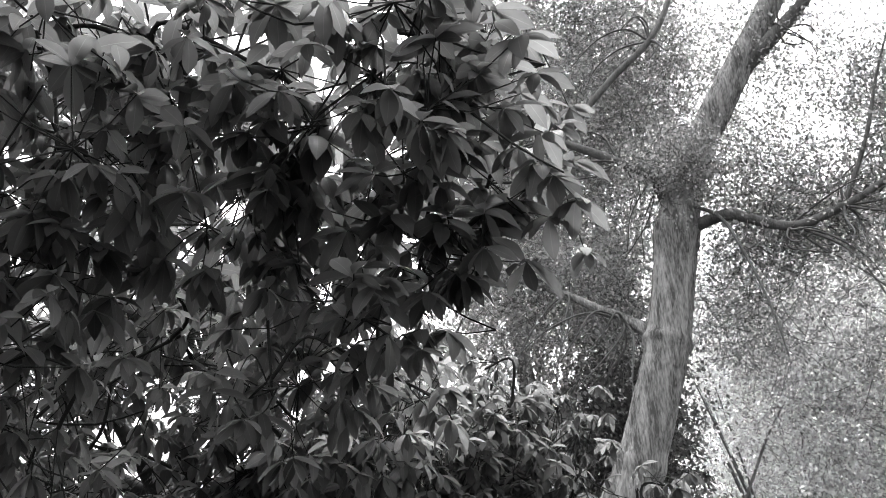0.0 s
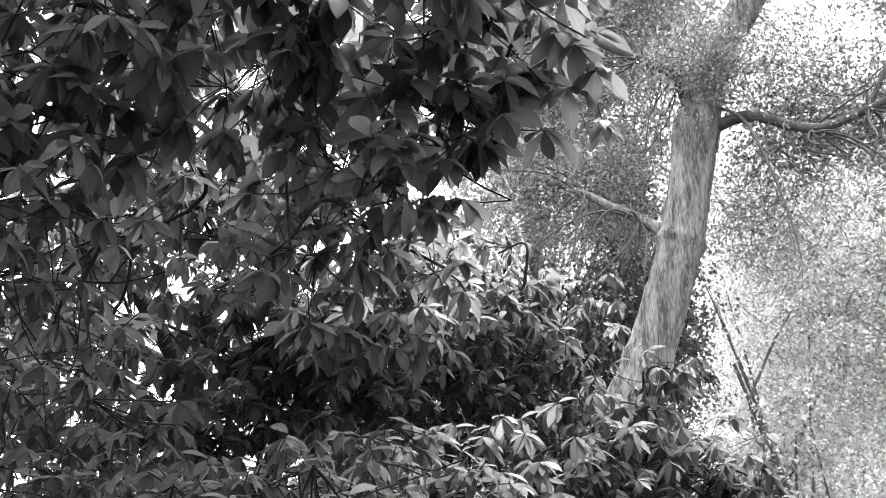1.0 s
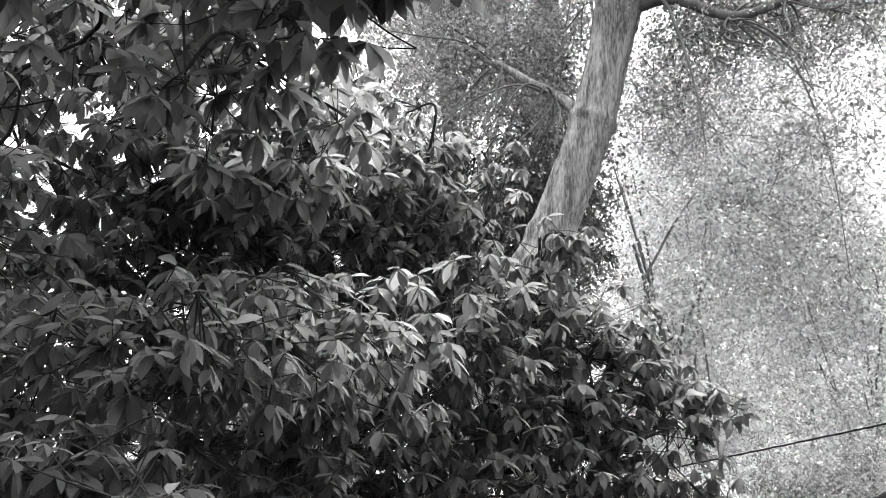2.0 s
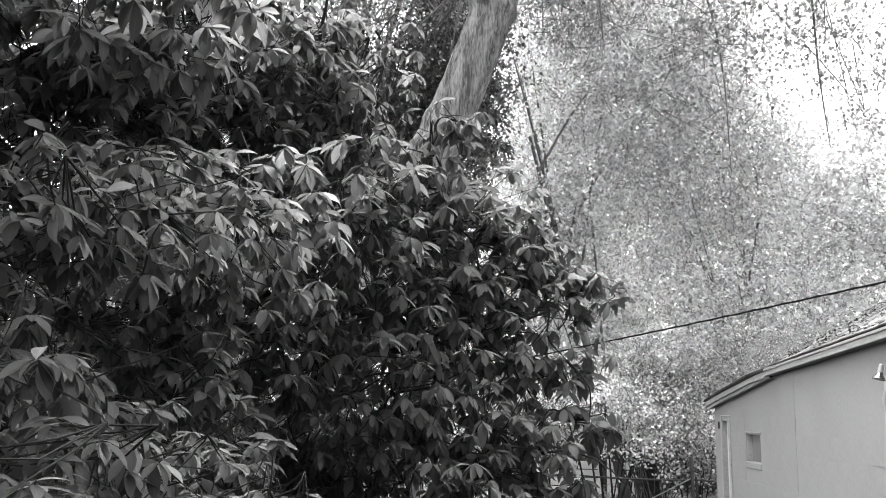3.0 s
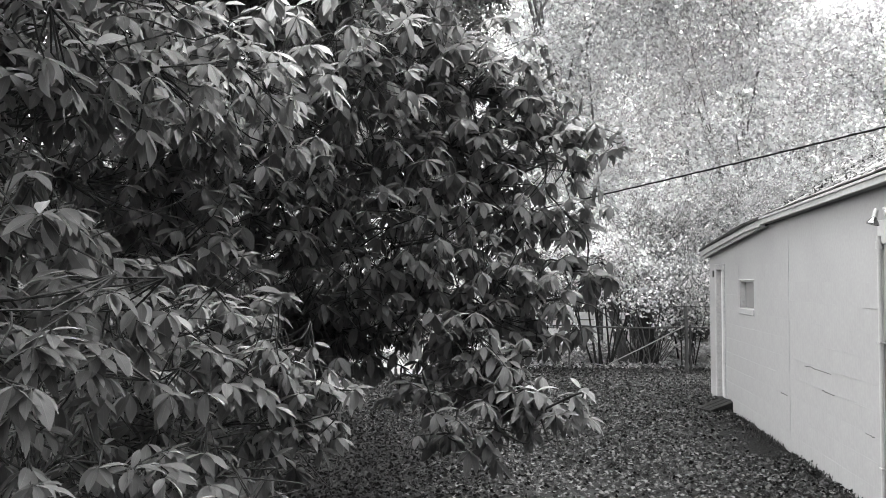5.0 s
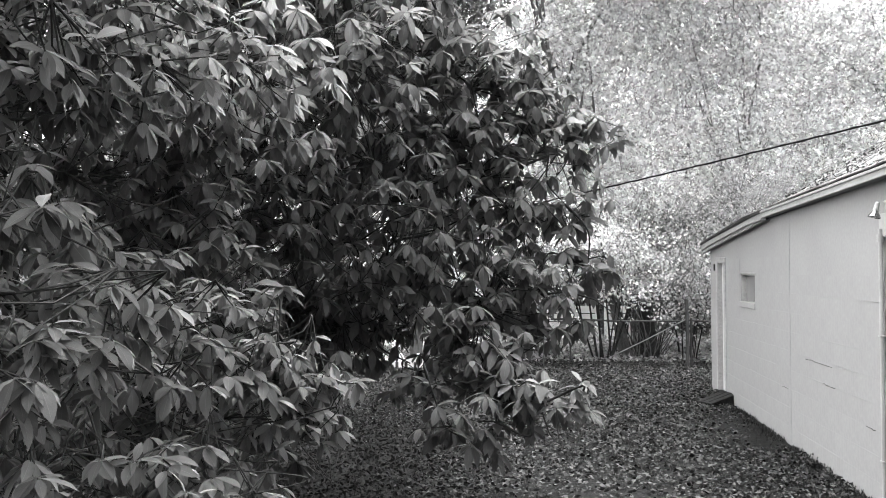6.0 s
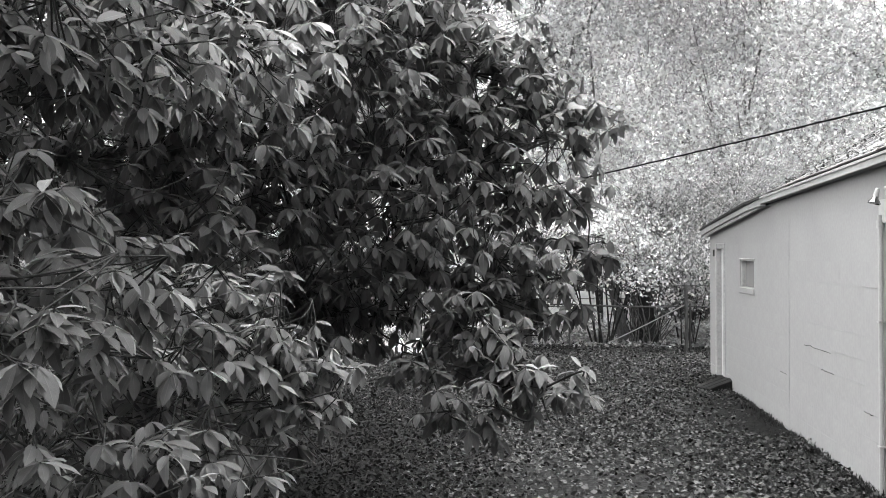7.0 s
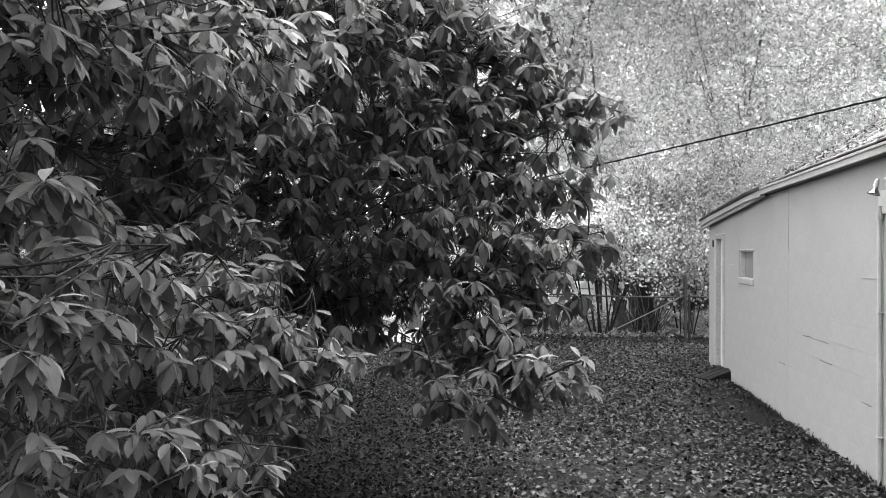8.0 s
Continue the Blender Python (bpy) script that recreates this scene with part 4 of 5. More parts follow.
spray(-0.84, 5.02, 1.52, 0.25, 0.80)
spray(-1.39, 5.01, 1.71, 0.30, 0.80)
spray(-2.25, 4.91, 1.71, 0.80, 0.59)
spray(-2.79, 4.84, 2.25, 0.90, 0.59)
spray(-1.85, 5.71, 1.65, 0.70, 0.51)
spray(-1.49, 5.38, 1.39, 0.40, 0.51)
spray(-2.42, 5.29, 3.28, 0.90, 0.60)
spray(-1.73, 5.79, 3.21, 0.70, 0.50)
spray(-2.15, 2.11, 3.14, 0.30, 0.25)
spray(-1.66, 2.75, 3.38, 0.35, 0.40)
spray(-1.60, 3.38, 3.42, 0.40, 0.80)
spray(-2.56, 3.56, 3.96, 0.50, 0.12)
spray(-2.98, 3.45, 3.55, 0.60, 0.05)
spray(-1.51, 2.78, 3.69, 0.35, 0.30)
spray(-1.59, 3.99, 3.63, 0.40, 0.64)
spray(-2.22, 3.54, 3.40, 0.45, 0.48)
spray(-1.52, 4.90, 3.94, 0.35, 0.58)
spray(-2.34, 2.30, 2.97, 0.30, 0.40)
spray(-2.53, 5.95, 1.18, 0.80, 0.59)
spray(-1.92, 6.31, 1.56, 0.60, 0.68)
spray(-1.43, 5.39, 1.28, 0.30, 0.68)
spray(-0.95, 5.91, 2.21, 0.60, 0.55)
spray(-0.39, 5.97, 2.21, 0.50, 0.48)
spray(-1.23, 5.46, 1.70, 0.35, 0.77)
spray(-1.36, 5.41, 2.36, 0.50, 0.68)
spray(-1.94, 4.16, 2.08, 0.45, 0.80)
spray(-1.59, 4.30, 2.17, 0.40, 0.80)
spray(-0.76, 5.11, 2.42, 0.40, 0.80)
spray(-0.31, 5.16, 2.42, 0.40, 0.80)
spray(-0.82, 2.09, 3.87, 0.30, 0.36)
spray(-1.28, 2.26, 3.92, 0.35, 0.26)
spray(-2.11, 2.10, 4.44, 0.50, 0.18)
spray(-1.62, 2.22, 4.39, 0.50, 0.14)
spray(-0.97, 2.50, 3.78, 0.30, 0.36)
spray(-2.16, 2.15, 4.00, 0.50, 0.18)
spray(-1.75, 2.42, 4.07, 0.45, 0.18)
spray(-2.08, 2.24, 3.56, 0.30, 0.10)
spray(-1.53, 2.79, 3.72, 0.35, 0.26)
spray(-0.60, 1.95, 4.24, 0.25, 0.36)
spray(-2.13, 1.67, 3.40, 0.50, 0.48)
spray(-2.16, 1.87, 3.03, 0.45, 0.48)
spray(-2.17, 1.56, 3.86, 0.50, 0.36)
spray(-2.53, 2.29, 2.90, 0.50, 0.50)
spray(-0.67, 4.63, 1.34, 0.20, 0.60)
spray(-0.94, 4.89, 1.43, 0.22, 0.70)
spray(-1.10, 2.92, 3.37, 0.28, 0.34)
spray(-1.33, 4.47, 3.81, 0.40, 0.41)
spray(-1.13, 4.95, 3.81, 0.45, 0.41)
spray(-0.96, 5.09, 4.11, 0.30, 0.05)
spray(-1.56, 3.59, 3.54, 0.40, 0.34)
spray(-1.36, 4.91, 4.33, 0.30, 0.23)
spray(-0.30, 4.98, 2.90, 0.40, 0.63)
spray(-0.05, 5.10, 2.85, 0.25, 0.55)
spray(-0.53, 4.84, 2.96, 0.40, 0.63)
spray(-0.74, 4.60, 2.97, 0.40, 0.63)
spray(0.38, 5.13, 2.60, 0.12, 0.80)
spray(-0.63, 4.92, 3.39, 0.30, 0.18)
spray(-0.94, 4.82, 3.56, 0.40, 0.20)
spray(-2.52, 2.87, 3.69, 0.45, 0.22)
spray(-2.21, 2.99, 3.89, 0.40, 0.30)
spray(-1.71, 4.58, 4.43, 0.30, 0.72)
# large sprays added behind and to the left, to block light into the crown
spray(-5.00, 6.30, 1.50, 1.20, 0.50)
spray(-3.60, 6.60, 1.60, 1.10, 0.55)
spray(-2.20, 6.70, 1.80, 1.00, 0.55)
spray(-4.30, 6.80, 2.70, 0.90, 0.55)
spray(-2.60, 6.80, 2.80, 0.80, 0.55)
spray(-1.10, 6.50, 2.50, 0.70, 0.46)
spray(-3.00, 4.60, 0.80, 0.90, 0.31)
spray(-4.20, 3.60, 1.60, 1.00, 0.50)
spray(-3.40, 3.80, 1.00, 0.70, 0.08)
# tiers that hang out towards the path
spray(-1.35, 2.04, 2.33, 0.30, 0.80, 0.60)
spray(-1.09, 1.86, 2.27, 0.22, 0.80, 0.60)
spray(-1.09, 2.07, 2.33, 0.24, 0.80, 0.60)
spray(-0.98, 2.14, 2.29, 0.22, 0.80, 0.60)
spray(-0.96, 2.27, 2.24, 0.12, 0.80, 0.80)
spray(-1.00, 2.03, 2.23, 0.15, 0.80, 0.70)
spray(-1.10, 1.86, 2.22, 0.13, 0.64, 0.70)
spray(-1.24, 2.63, 2.54, 0.30, 0.80, 0.70)
spray(-1.33, 2.15, 2.43, 0.25, 0.64, 0.60)
spray(-1.06, 2.62, 2.46, 0.22, 0.72, 0.60)
spray(-1.06, 1.69, 1.95, 0.16, 0.80, 0.60)
spray(-1.13, 1.89, 1.90, 0.16, 0.64, 0.60)
spray(-1.21, 1.83, 1.92, 0.25, 0.80, 0.60)
spray(-1.28, 2.37, 1.87, 0.22, 0.72, 0.55)
spray(-1.41, 2.53, 1.98, 0.20, 0.64, 0.60)
spray(-1.33, 2.69, 1.83, 0.25, 0.64, 0.50)
spray(-1.04, 1.59, 1.77, 0.20, 0.80, 0.50)
spray(-0.97, 1.63, 1.76, 0.18, 0.80, 0.50)
spray(-1.00, 1.85, 1.74, 0.18, 0.80, 0.50)
spray(-0.94, 1.65, 1.67, 0.16, 0.80, 0.50)
spray(-0.99, 1.96, 1.66, 0.16, 0.80, 0.50)
spray(-0.95, 1.52, 1.65, 0.16, 0.72, 0.50)
spray(-1.04, 2.16, 1.73, 0.20, 0.80, 0.50)
spray(-1.05, 2.48, 1.71, 0.22, 0.80, 0.50)
spray(-1.01, 2.17, 1.59, 0.14, 0.72, 0.50)
spray(-0.94, 2.19, 1.53, 0.12, 0.72, 0.60)
spray(-1.05, 2.03, 1.55, 0.12, 0.56, 0.60)
spray(-0.99, 2.50, 1.55, 0.17, 0.80, 0.50)
spray(-0.97, 2.72, 1.60, 0.22, 0.80, 0.45)
spray(-0.84, 2.76, 1.58, 0.20, 0.80, 0.45)
spray(-0.89, 2.63, 1.49, 0.17, 0.80, 0.45)
spray(-0.77, 2.78, 1.49, 0.17, 0.80, 0.45)
spray(-0.69, 2.90, 1.46, 0.14, 0.80, 0.45)
spray(-1.11, 2.89, 1.64, 0.25, 0.72, 0.50)
spray(-1.02, 3.14, 1.67, 0.25, 0.72, 0.50)
spray(-0.73, 2.77, 1.37, 0.13, 0.80, 0.70)
spray(-0.65, 2.89, 1.35, 0.08, 0.80, 0.70)
spray(-0.80, 2.76, 1.40, 0.13, 0.72, 0.60)
spray(-0.70, 2.77, 1.31, 0.09, 0.28, 0.80)
spray(-0.97, 1.59, 1.48, 0.16, 0.23, 0.50)
spray(-0.95, 1.72, 1.44, 0.16, 0.23, 0.50)
spray(-0.92, 1.84, 1.41, 0.16, 0.23, 0.50)
spray(-0.93, 1.61, 1.40, 0.12, 0.21, 0.60)
spray(-0.87, 1.96, 1.35, 0.13, 0.14, 0.50)
spray(-0.92, 2.17, 1.37, 0.15, 0.11, 0.50)
spray(-0.90, 2.39, 1.35, 0.15, 0.18, 0.50)
spray(-0.84, 2.07, 1.27, 0.10, 0.13, 0.60)
spray(-0.78, 2.30, 1.23, 0.12, 0.14, 0.60)
spray(-0.73, 2.31, 1.20, 0.08, 0.13, 0.60)
spray(-0.86, 2.40, 1.28, 0.13, 0.09, 0.60)
spray(-0.80, 2.62, 1.24, 0.10, 0.09, 0.60)
spray(-1.01, 1.56, 1.41, 0.15, 0.18, 0.60)
spray(-1.09, 1.65, 1.53, 0.20, 0.18, 0.60)
spray(-0.52, 4.23, 1.27, 0.14, 1.00, 0.60)
spray(-0.28, 4.26, 1.27, 0.16, 1.00, 0.60)
spray(-0.06, 4.16, 1.26, 0.13, 1.00, 0.60)
spray(0.32, 4.89, 1.83, 0.10, 1.21, 0.60)
spray(0.22, 4.79, 1.54, 0.10, 1.30, 0.60)
# the far side of the crown
spray(-3.53, 3.56, 4.34, 0.60, 0.35)
spray(-3.07, 3.99, 4.27, 0.60, 0.35)
spray(-3.37, 3.99, 3.81, 0.50, 0.40)
spray(-2.72, 4.40, 3.92, 0.50, 0.45)
spray(-2.58, 3.90, 4.32, 0.50, 0.40)
spray(-3.49, 3.58, 3.54, 0.50, 0.50)
spray(-2.51, 3.48, 4.62, 0.60, 0.40)
spray(-3.04, 3.12, 4.53, 0.60, 0.40)
spray(-2.29, 4.67, 3.81, 0.50, 0.50)
spray(-1.69, 1.95, 2.33, 0.35, 0.80)
spray(-1.31, 1.67, 2.05, 0.20, 0.80, 0.50)
spray(-1.29, 1.80, 2.04, 0.18, 0.80, 0.50)
spray(-1.37, 1.63, 1.96, 0.25, 0.80, 0.50)
spray(-2.01, 2.49, 2.30, 0.40, 0.80)
spray(-2.50, 3.06, 2.67, 0.50, 0.60)
spray(-2.57, 2.93, 2.90, 0.50, 0.60)
spray(-1.30, 1.93, 1.98, 0.15, 0.80, 0.50)
spray(-1.59, 4.20, 3.62, 0.45, 0.70)
spray(-1.35, 4.43, 3.80, 0.40, 0.60)
spray(-1.19, 4.59, 3.51, 0.35, 0.70)
spray(-1.82, 3.90, 3.25, 0.45, 0.80)
spray(-2.04, 3.64, 3.01, 0.40, 0.90)
spray(-1.47, 4.34, 3.35, 0.40, 0.80)
spray(-1.09, 4.69, 3.89, 0.25, 0.50)
spray(-1.68, 4.03, 3.91, 0.40, 0.60)
spray(-2.03, 3.78, 3.58, 0.50, 0.60)
spray(-2.35, 3.62, 3.24, 0.40, 0.37)
spray(-1.32, 4.49, 4.17, 0.25, 0.35)
spray(-0.43, 4.73, 3.46, 0.15, 1.00)
spray(-0.78, 4.80, 3.10, 0.25, 0.75)
spray(-0.59, 4.77, 3.28, 0.20, 0.38)
spray(-1.24, 2.58, 3.87, 0.35, 0.30)
spray(-1.50, 2.71, 3.88, 0.30, 0.22)
spray(-1.14, 2.43, 3.96, 0.30, 0.30)
spray(-2.86, 3.38, 4.40, 0.50, 0.50)
spray(-3.63, 3.76, 4.10, 0.60, 0.50)
# shaded boughs low inside the crown
spray(-1.57, 2.98, 1.40, 0.50, 0.90)
spray(-1.39, 3.27, 1.25, 0.45, 0.80)
spray(-1.22, 3.55, 1.21, 0.40, 0.80)
spray(-1.56, 2.71, 1.16, 0.40, 0.80)
spray(-1.43, 3.11, 1.08, 0.40, 0.48)
spray(-1.21, 3.99, 1.29, 0.40, 0.90)
spray(-1.18, 3.30, 1.00, 0.30, 0.48)
spray(-1.98, 2.26, 2.27, 0.40, 0.90)
spray(-2.16, 2.32, 2.49, 0.50, 0.90)
spray(-1.73, 1.97, 2.05, 0.30, 0.90)
spray(-2.35, 2.47, 2.27, 0.50, 0.90)

STEMS = [
    [(-3.3, 5.6, -0.3), (-3.3, 5.4, 1.2), (-3.35, 5.0, 2.6), (-3.44, 4.65, 3.75)],
    [(-3.44, 4.65, 3.7), (-3.66, 4.3, 4.2), (-3.8, 4.1, 4.6), (-3.96, 3.9, 5.1), (-3.9, 3.4, 5.8)],
    [(-3.44, 4.65, 3.7), (-3.0, 4.5, 4.0), (-2.5, 4.2, 4.5), (-2.11, 3.8, 4.85), (-1.85, 3.2, 4.95), (-1.5, 2.5, 5.0)],
    [(-3.44, 4.65, 3.7), (-3.98, 4.5, 3.95), (-4.35, 4.3, 3.9), (-5.0, 4.0, 4.3)],
    [(-3.32, 5.2, 1.9), (-2.6, 5.0, 2.9), (-2.1, 5.0, 3.3), (-1.5, 5.1, 3.4)],
    [(-3.3, 5.3, 1.5), (-2.4, 5.3, 1.9), (-1.3, 5.2, 2.15), (-0.4, 5.05, 2.3), (0.05, 5.0, 2.45)],
    [(-3.3, 5.5, 0.9), (-2.4, 5.1, 1.1), (-1.6, 4.8, 1.4)],
    [(-3.33, 5.1, 2.2), (-2.6, 4.2, 2.4), (-2.1, 3.5, 2.35)],
    [(-3.3, 5.5, 0.8), (-2.5, 4.4, 1.1), (-2.0, 3.7, 1.2)],
    [(-2.6, 4.2, 2.4), (-2.1, 3.4, 3.0)],
]


def build_magnolia():
    rng = np.random.default_rng(21)
    nodes = []
    for k, pts in enumerate(STEMS):
        line = smooth_line(pts, 8)
        nodes.append(line)
        r0 = 0.12 if k == 0 else (0.065 if k < 4 else 0.04)
        name = "trunk" if k == 0 else "stem"
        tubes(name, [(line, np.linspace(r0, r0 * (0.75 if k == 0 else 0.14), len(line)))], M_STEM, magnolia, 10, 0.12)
    nodes = np.concatenate(nodes)
    tip_all, root_all, mids = [], [], []
    reach = [np.linalg.norm(nodes - c, axis=1).min() for c, _, _, _ in SPRAYS]
    for k in np.argsort(reach):
        centre, r, thick, flat = SPRAYS[k]
        n = max(3, int(thick * (108 if flat > 0.85 else 150) * (r / 0.5) ** 2.1))
        tips = blob_points(rng, centre, (r, r, r * flat), n, 0.45)
        near = nodes[np.argmin(np.linalg.norm(nodes - centre, axis=1))]
        bend = near * 0.5 + centre * 0.5 + rng.normal(0, 0.08, 3) + (0, 0, 0.05)
        branch = smooth_line([near, bend, centre], 5)
        nodes = np.concatenate([nodes, branch[2:]])
        heavy = 1.6 if centre[2] > 3.3 else 1.0
        slim = 0.4 if centre[1] < 3.2 and centre[2] < 3.0 else 1.0
        mids.append((branch, slim * heavy * np.linspace(0.0065, 0.0035, len(branch))))
        hubs = centre + rng.normal(0, 0.45, (max(2, n // 6), 3)) * r
        for hub in hubs:
            mids.append((smooth_line([branch[-2], (branch[-2] + hub) / 2 + rng.normal(0, 0.03, 3), hub], 2), (0.6 if slim < 1 else 1.0) * np.linspace(0.0042, 0.0026, 5)))
        pick = np.argmin(np.linalg.norm(tips[:, None] - hubs[None], axis=2), axis=1)
        tip_all.append(tips)
        root_all.append(hubs[pick])
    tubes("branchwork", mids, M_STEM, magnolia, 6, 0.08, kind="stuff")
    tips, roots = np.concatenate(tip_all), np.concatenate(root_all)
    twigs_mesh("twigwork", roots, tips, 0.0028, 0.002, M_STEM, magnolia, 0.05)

    # whorls of leaves at the twig ends
    count = rng.integers(6, 10, len(tips))
    own = np.repeat(np.arange(len(tips)), count)
    n = len(own)
    axis = tips - roots
    axis /= np.linalg.norm(axis, axis=1)[:, None] + 1e-9
    spin = rng.uniform(0, 2 * math.pi, len(tips))[own] + np.concatenate([np.arange(c) * 2 * math.pi / c for c in count]) + rng.normal(0, 0.25, n)
    tilt = rng.normal(-0.28, 0.42, n)
    way = np.stack([np.cos(spin) * np.cos(tilt), np.sin(spin) * np.cos(tilt), np.sin(tilt) - 0.25], 1) + 0.3 * axis[own]
    up = np.array((0, 0, 1.0)) + rng.normal(0, 0.26, (n, 3)) + 0.2 * np.stack([np.cos(spin), np.sin(spin), 0 * spin], 1)
    size = rng.uniform(0.066, 0.12, n) * rng.uniform(0.85, 1.12, len(tips))[own]
    size *= np.where((tips[own][:, 2] > 3.2) & (tips[own][:, 1] < 3.6), 1.25, 1.0) * np.where((tips[own][:, 2] < 2.7) & (tips[own][:, 1] < 3.1), 0.74, 1.0)
    base = tips[own] - axis[own] * rng.uniform(0, 0.02, n)[:, None]
    turns = leaf_axes(way, up)
    # the sprays that hang out towards the path carry leaves of their own, the rest is one mass
    front = (base[:, 1] < 2.6) & (base[:, 2] < 2.6)
    single = np.flatnonzero(front)
    single = single[np.argsort(np.linalg.norm(base[single] - (-0.6, 1.4, 1.8), axis=1))][:300]
    rest = np.ones(n, bool)
    rest[single] = False
    far = rest & (base[:, 1] > 3.9)
    rest &= ~far
    leaves_mesh("inner_foliage", base[far], turns[far], size[far], OBOVATE_FAR, M_LEAF, magnolia, "mass of broad dark green leaves")
    leaves_mesh("foliage", base[rest], turns[rest], size[rest], OBOVATE, M_LEAF, magnolia, "mass of broad dark green leaves")
    shapes = [raw_mesh("leaf", v, f, uv[f.ravel()]) for v, f, uv in OBOVATE]
    for me in shapes:
        me.materials.append(M_LEAF_ONE)
    for i in single:
        ob = new("leaf", shapes[i % 3])
        ob.parent = magnolia
        ob.matrix_parent_inverse = Matrix.Translation(-magnolia.location)
        ob.matrix_basis = Matrix.LocRotScale(Vector(base[i]), Matrix(turns[i].tolist()).to_quaternion(), Vector((size[i],) * 3))


build_magnolia()


# ---- ground cover, grass and fallen leaves ----
def scatter(seed, n, x0, x1, y0, y1, keep):
    rng = np.random.default_rng(seed)
    p = np.stack([rng.uniform(x0, x1, n), rng.uniform(y0, y1, n)], 1)
    ok = np.array([keep(x, y, rng.random()) for x, y in p])
    p = p[ok]
    return rng, np.column_stack([p, [ground_height(x, y) for x, y in p]])


def on_lawn(x, y):
    return x < 2.58 or y > 14.3


def build_grass():
    def keep(x, y, q):
        patch = noise.noise(Vector((x * 0.7, y * 0.7, 8)))
        return on_lawn(x, y) and q < 0.35 + 0.9 * patch
    rng, p = scatter(61, 60000, -4, 4, 4, 19, keep)
    n = len(p)
    way = rng.normal(0, 0.5, (n, 3))
    way[:, 2] = 1
    leaves_mesh("grass", p, leaf_axes(way, rng.normal(size=(n, 3))), rng.uniform(0.03, 0.08, n), BLADE, M_GRASS, None, "short patchy lawn grass between fallen leaves", "grass")
    rng = np.random.default_rng(62)
    y = rng.uniform(5, 12.6, 2600)
    y = y[[noise.noise(Vector((v * 1.9, 0, 0))) > -0.25 for v in y]]
    p = np.column_stack([2.58 - np.abs(rng.normal(0, 0.09, len(y))), y, np.full(len(y), -0.02)])
    way = rng.normal(0, 0.45, (len(y), 3))
    way[:, 2] = 1
    leaves_mesh("wall_weeds", p, leaf_axes(way, rng.normal(size=(len(y), 3))), rng.uniform(0.02, 0.07, len(y)), [lozenge(0.10, 0.2, 0.3)], M_GRASS, None, "weedy grass tufts along the foot of the wall", "weeds")


def build_litter():
    def keep(x, y, q):
        return on_lawn(x, y) and (x > -0.85 + 1.6 * (q - 0.45) + 0.3 * noise.noise(Vector((y, 5, 0))) or y > 9.5 + 2 * q) and q < 0.5 + 0.05 * (y - 9.5) + 0.8 * noise.noise(Vector((x * 0.6, y * 0.6, 2)))
    rng, p = scatter(63, 230000, -4.5, 4.5, 4, 19, keep)
    n = len(p)
    way = rng.normal(size=(n, 3))
    way[:, 2] *= 0.25
    p[:, 2] += rng.uniform(0.005, 0.05, n)
    leaves_mesh("fallen_leaves", p, leaf_axes(way, rng.normal(0, 0.8, (n, 3)) + (0, 0, 1)), rng.uniform(0.024, 0.06, n), SMALL, M_LITTER, None, "dry fallen leaves strewn over the lawn", "leaves")
    rng, p = scatter(66, 30000, -7, 6, 18, 27, lambda x, y, q: q < 0.8)
    n = len(p)
    p[:, 2] += rng.uniform(0.01, 0.08, n)
    way = rng.normal(size=(n, 3))
    way[:, 2] = way[:, 2] * 0.4 + 0.3
    leaves_mesh("meadow_leaves", p, leaf_axes(way, rng.normal(0, 0.6, (n, 3)) + (0, 0, 1)), rng.uniform(0.06, 0.12, n), SMALL, M_MID, None, "long grass and leaves beyond the fence", "grass")


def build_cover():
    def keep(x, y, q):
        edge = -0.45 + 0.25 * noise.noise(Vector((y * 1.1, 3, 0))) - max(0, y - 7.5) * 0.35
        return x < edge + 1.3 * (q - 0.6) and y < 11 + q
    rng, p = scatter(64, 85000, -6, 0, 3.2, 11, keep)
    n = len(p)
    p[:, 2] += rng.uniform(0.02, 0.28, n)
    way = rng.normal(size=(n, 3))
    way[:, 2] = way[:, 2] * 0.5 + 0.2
    leaves_mesh("ground_cover", p, leaf_axes(way, rng.normal(0, 0.5, (n, 3)) + (0, 0, 1)), rng.uniform(0.025, 0.05, n), SMALL, M_COVER, None, "low creeping ground cover, leaf tone darkened for the magnolia's shade", "ground cover")


build_grass()
build_litter()
build_cover()


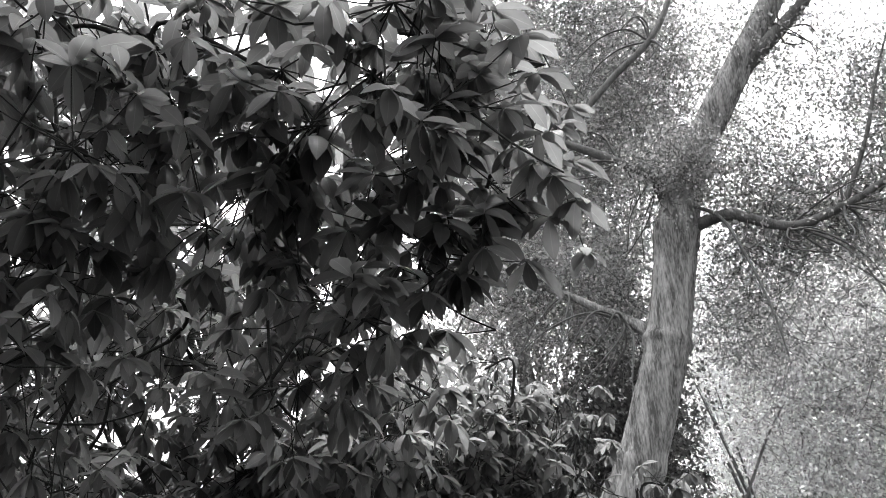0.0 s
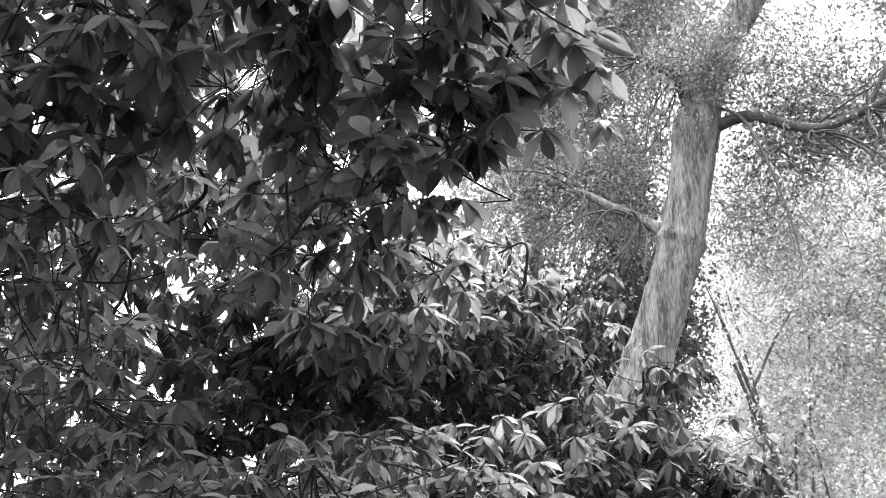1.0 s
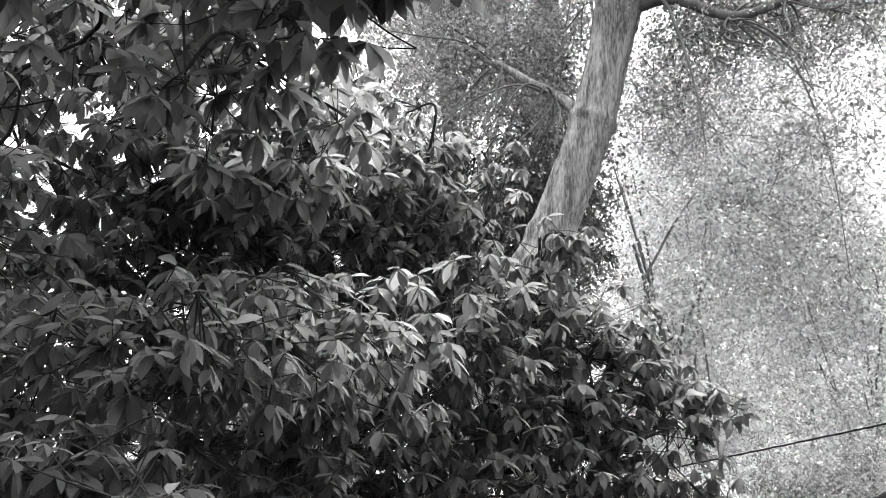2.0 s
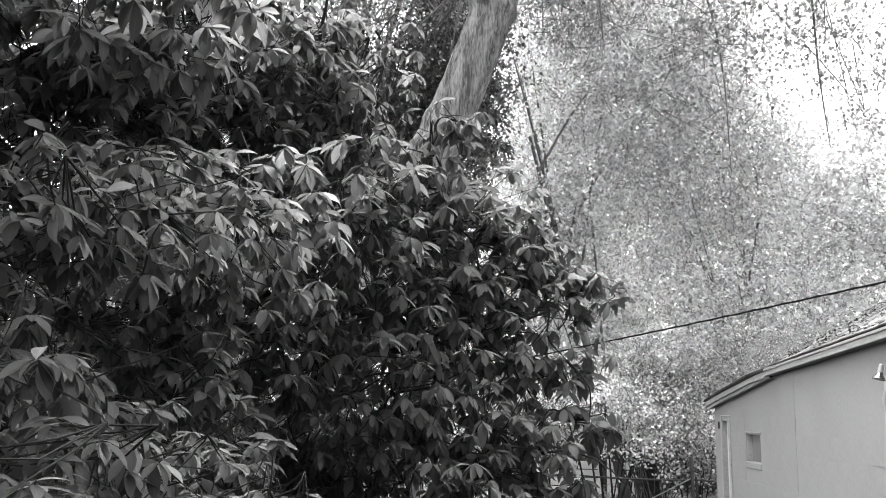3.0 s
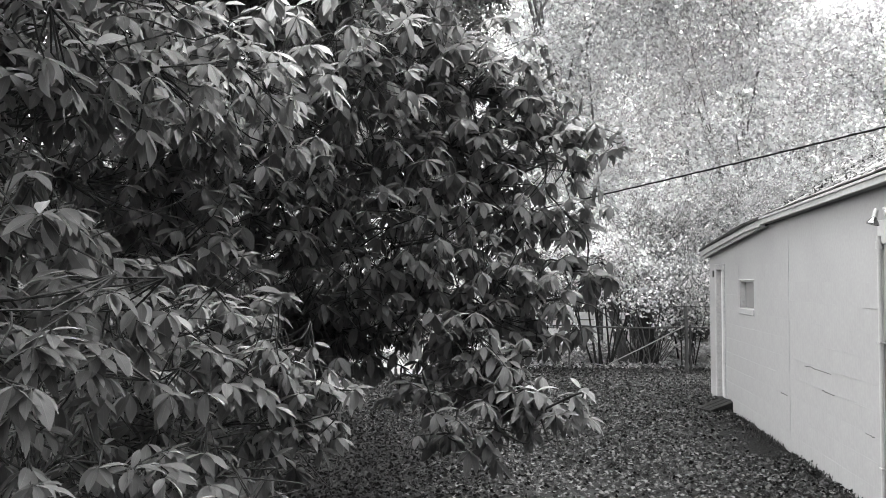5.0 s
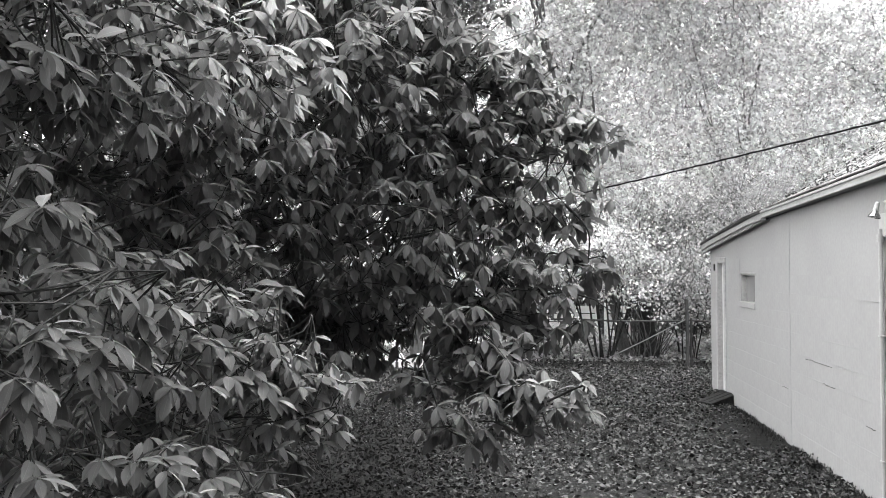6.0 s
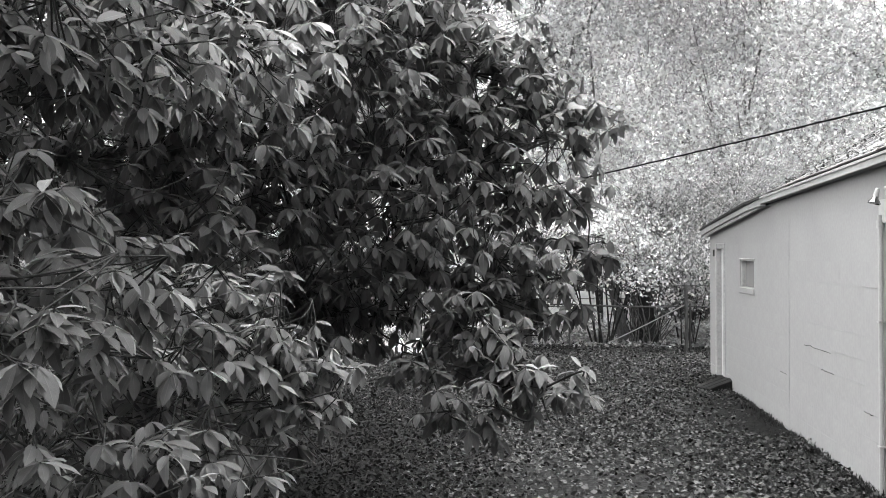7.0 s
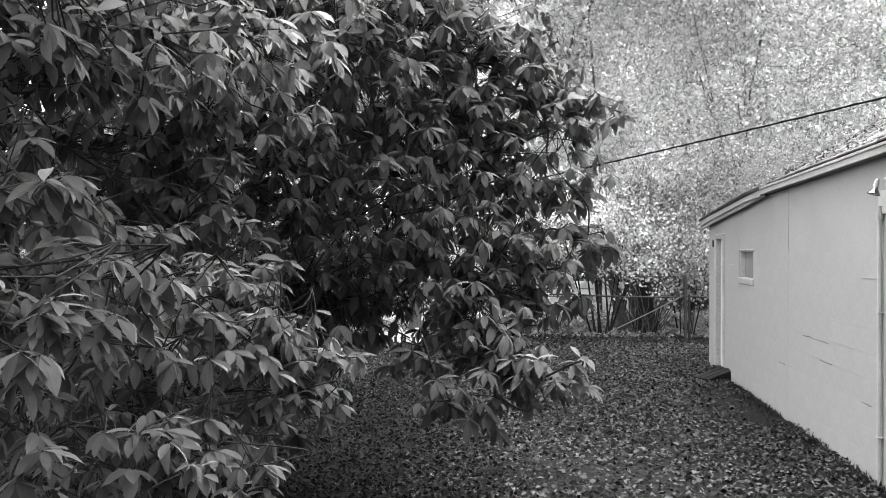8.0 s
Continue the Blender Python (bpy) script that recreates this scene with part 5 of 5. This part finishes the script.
# ---- pieces last: blocks of the wall, shingles of the roof ----
def build_blocks():
    w, h, d, c = 0.4, 0.1988, 0.03, 0.0
    bm = boxed((0, 0, 0), (d, w, h), c)
    whole = bpy.data.meshes.new("block")
    bm.to_mesh(whole)
    bm.free()
    bm = boxed((0, 0, 0), (d, w / 2, h), c)
    half = bpy.data.meshes.new("half_block")
    bm.to_mesh(half)
    bm.free()
    for me in (whole, half):
        me.materials.append(M_BLOCK)
    rng = random.Random(9)

    def lay(y, z, mesh):
        ob = new("block", mesh)
        ob.parent = section_at(y + 0.1)
        ob.location = (WX + rng.uniform(-0.0002, 0.0002), y, z + rng.uniform(-0.0006, 0.0006))

    def blocked(y, z, width):
        for a, b, lo, hi in ((WIN[0] - 0.03, WIN[1] + 0.03, WIN[2] - 0.04, WIN[3] + 0.02), (DOOR[0] - 0.06, DOOR[1] + 0.06, -1, DOOR[2] + 0.03)):
            if y < b - 0.01 and y + width > a + 0.01 and z < hi - 0.01 and z + h > lo + 0.01:
                return True
        return False

    for start, stop in ((5.0, SEAM - 0.01), (SEAM + 0.006, FAR)):
        row = 0
        z = -0.04
        while z + h < (1.8 if start < 6 else 2.1):
            y = start - (0.2 if row % 2 else 0.0)
            while y < stop - 0.1:
                if z + h < min(wall_top(y), wall_top(y + w)) - 0.0:
                    if y + w <= stop + 0.001 and y >= start - 0.001 and not blocked(y, z, w):
                        lay(y, z, whole)
                    else:
                        for s in (0.0, 0.2):
                            if y + s >= start - 0.001 and y + s + w / 2 <= stop + 0.005 and not blocked(y + s, z, w / 2):
                                lay(y + s, z, half)
                y += 0.4
            z += 0.2
            row += 1


def build_cracks():
    """Raised mortar and open cracks along a few joints."""
    rng = random.Random(31)
    for k in range(58):
        y, course = rng.uniform(6.2, 13.0), rng.randrange(1, 9)
        z = -0.042 + course * 0.2
        if WIN[0] - 0.5 < y < WIN[1] + 0.1 and WIN[2] - 0.1 < z < WIN[3] + 0.1:
            continue
        n = rng.uniform(0.12, 0.42)
        part("mortar_ridge", boxed((WX - rng.uniform(0.002, 0.005), y, z), (WX + 0.004, y + n, z + rng.uniform(0.003, 0.007)), 0.001), M_BLOCK, section_at(y))
    for y, z, n in ((8.45, 0.93, 0.8), (8.36, 0.75, 0.35), (9.9, 0.55, 0.25), (7.4, 0.55, 0.2)):
        bm = bmesh.new()
        line = [(WX - 0.0035, y + n * i / 8, z + 0.012 * noise.noise(Vector((y * 9 + i * 0.9, 0, 0)))) for i in range(9)]
        for (xa, ya, za), (xb, yb, zb) in zip(line, line[1:]):
            t = rng.uniform(0.003, 0.006)
            bm.faces.new([bm.verts.new(p) for p in ((xa, ya, za), (xb, yb, zb), (xb, yb, zb + t), (xa, ya, za + t))])
        bmesh.ops.remove_doubles(bm, verts=bm.verts, dist=0.0001)
        bmesh.ops.solidify(bm, geom=bm.faces[:], thickness=0.003)
        part("crack", bm, M_WOOD_DARK, section_at(y), "dark open crack in the joint")


def build_shingles():
    rng = random.Random(4)
    bm = bmesh.new()
    vs = [bm.verts.new(p) for p in ((0, 0, 0), (0, 0.30, 0), (0.26, 0.30, 0.001), (0.26, 0, 0.001), (0, 0, 0.012), (0, 0.30, 0.012), (0.26, 0.30, 0.004), (0.26, 0, 0.004))]
    for f in ((0, 1, 2, 3), (4, 7, 6, 5), (0, 4, 5, 1), (1, 5, 6, 2), (2, 6, 7, 3), (3, 7, 4, 0)):
        bm.faces.new([vs[i] for i in f])
    me = bpy.data.meshes.new("shingle")
    bm.to_mesh(me)
    bm.free()
    me.materials.append(M_SHINGLE)
    pitch = math.atan(0.56)
    for k in range(11):
        y = 5.2 - (0.16 if k % 2 else 0)
        while y < 10.38:
            ob = new("shingle", me)
            ob.parent = main_roof
            x = 2.50 + k * 0.15 * math.cos(pitch)
            ob.location = (x, y, roof_z(x, y) + 0.012)
            ob.rotation_euler = (-0.026 + rng.uniform(-0.01, 0.01), -pitch - rng.uniform(-0.01, 0.05), rng.uniform(-0.02, 0.02))
            y += 0.305
    # leaves and moss lying on the slope
    g = np.random.default_rng(8)
    n = 3000
    x, y = 2.54 + 2.2 * g.random(n) ** 1.2, g.uniform(5.0, 10.6, n)
    p = np.column_stack([x, y, [roof_z(a, b) + 0.03 for a, b in zip(x, y)]])
    way = np.column_stack([g.normal(size=n), g.normal(size=n), 0.6 * g.normal(size=n)])
    leaves_mesh("roof_litter", p, leaf_axes(way, g.normal(0, 0.4, (n, 3)) + (-0.5, 0, 1)), g.uniform(0.016, 0.042, n), SMALL, M_LITTER, None, "fallen leaves caught on the mossy shingles", "leaves")


build_blocks()
build_cracks()
build_shingles()
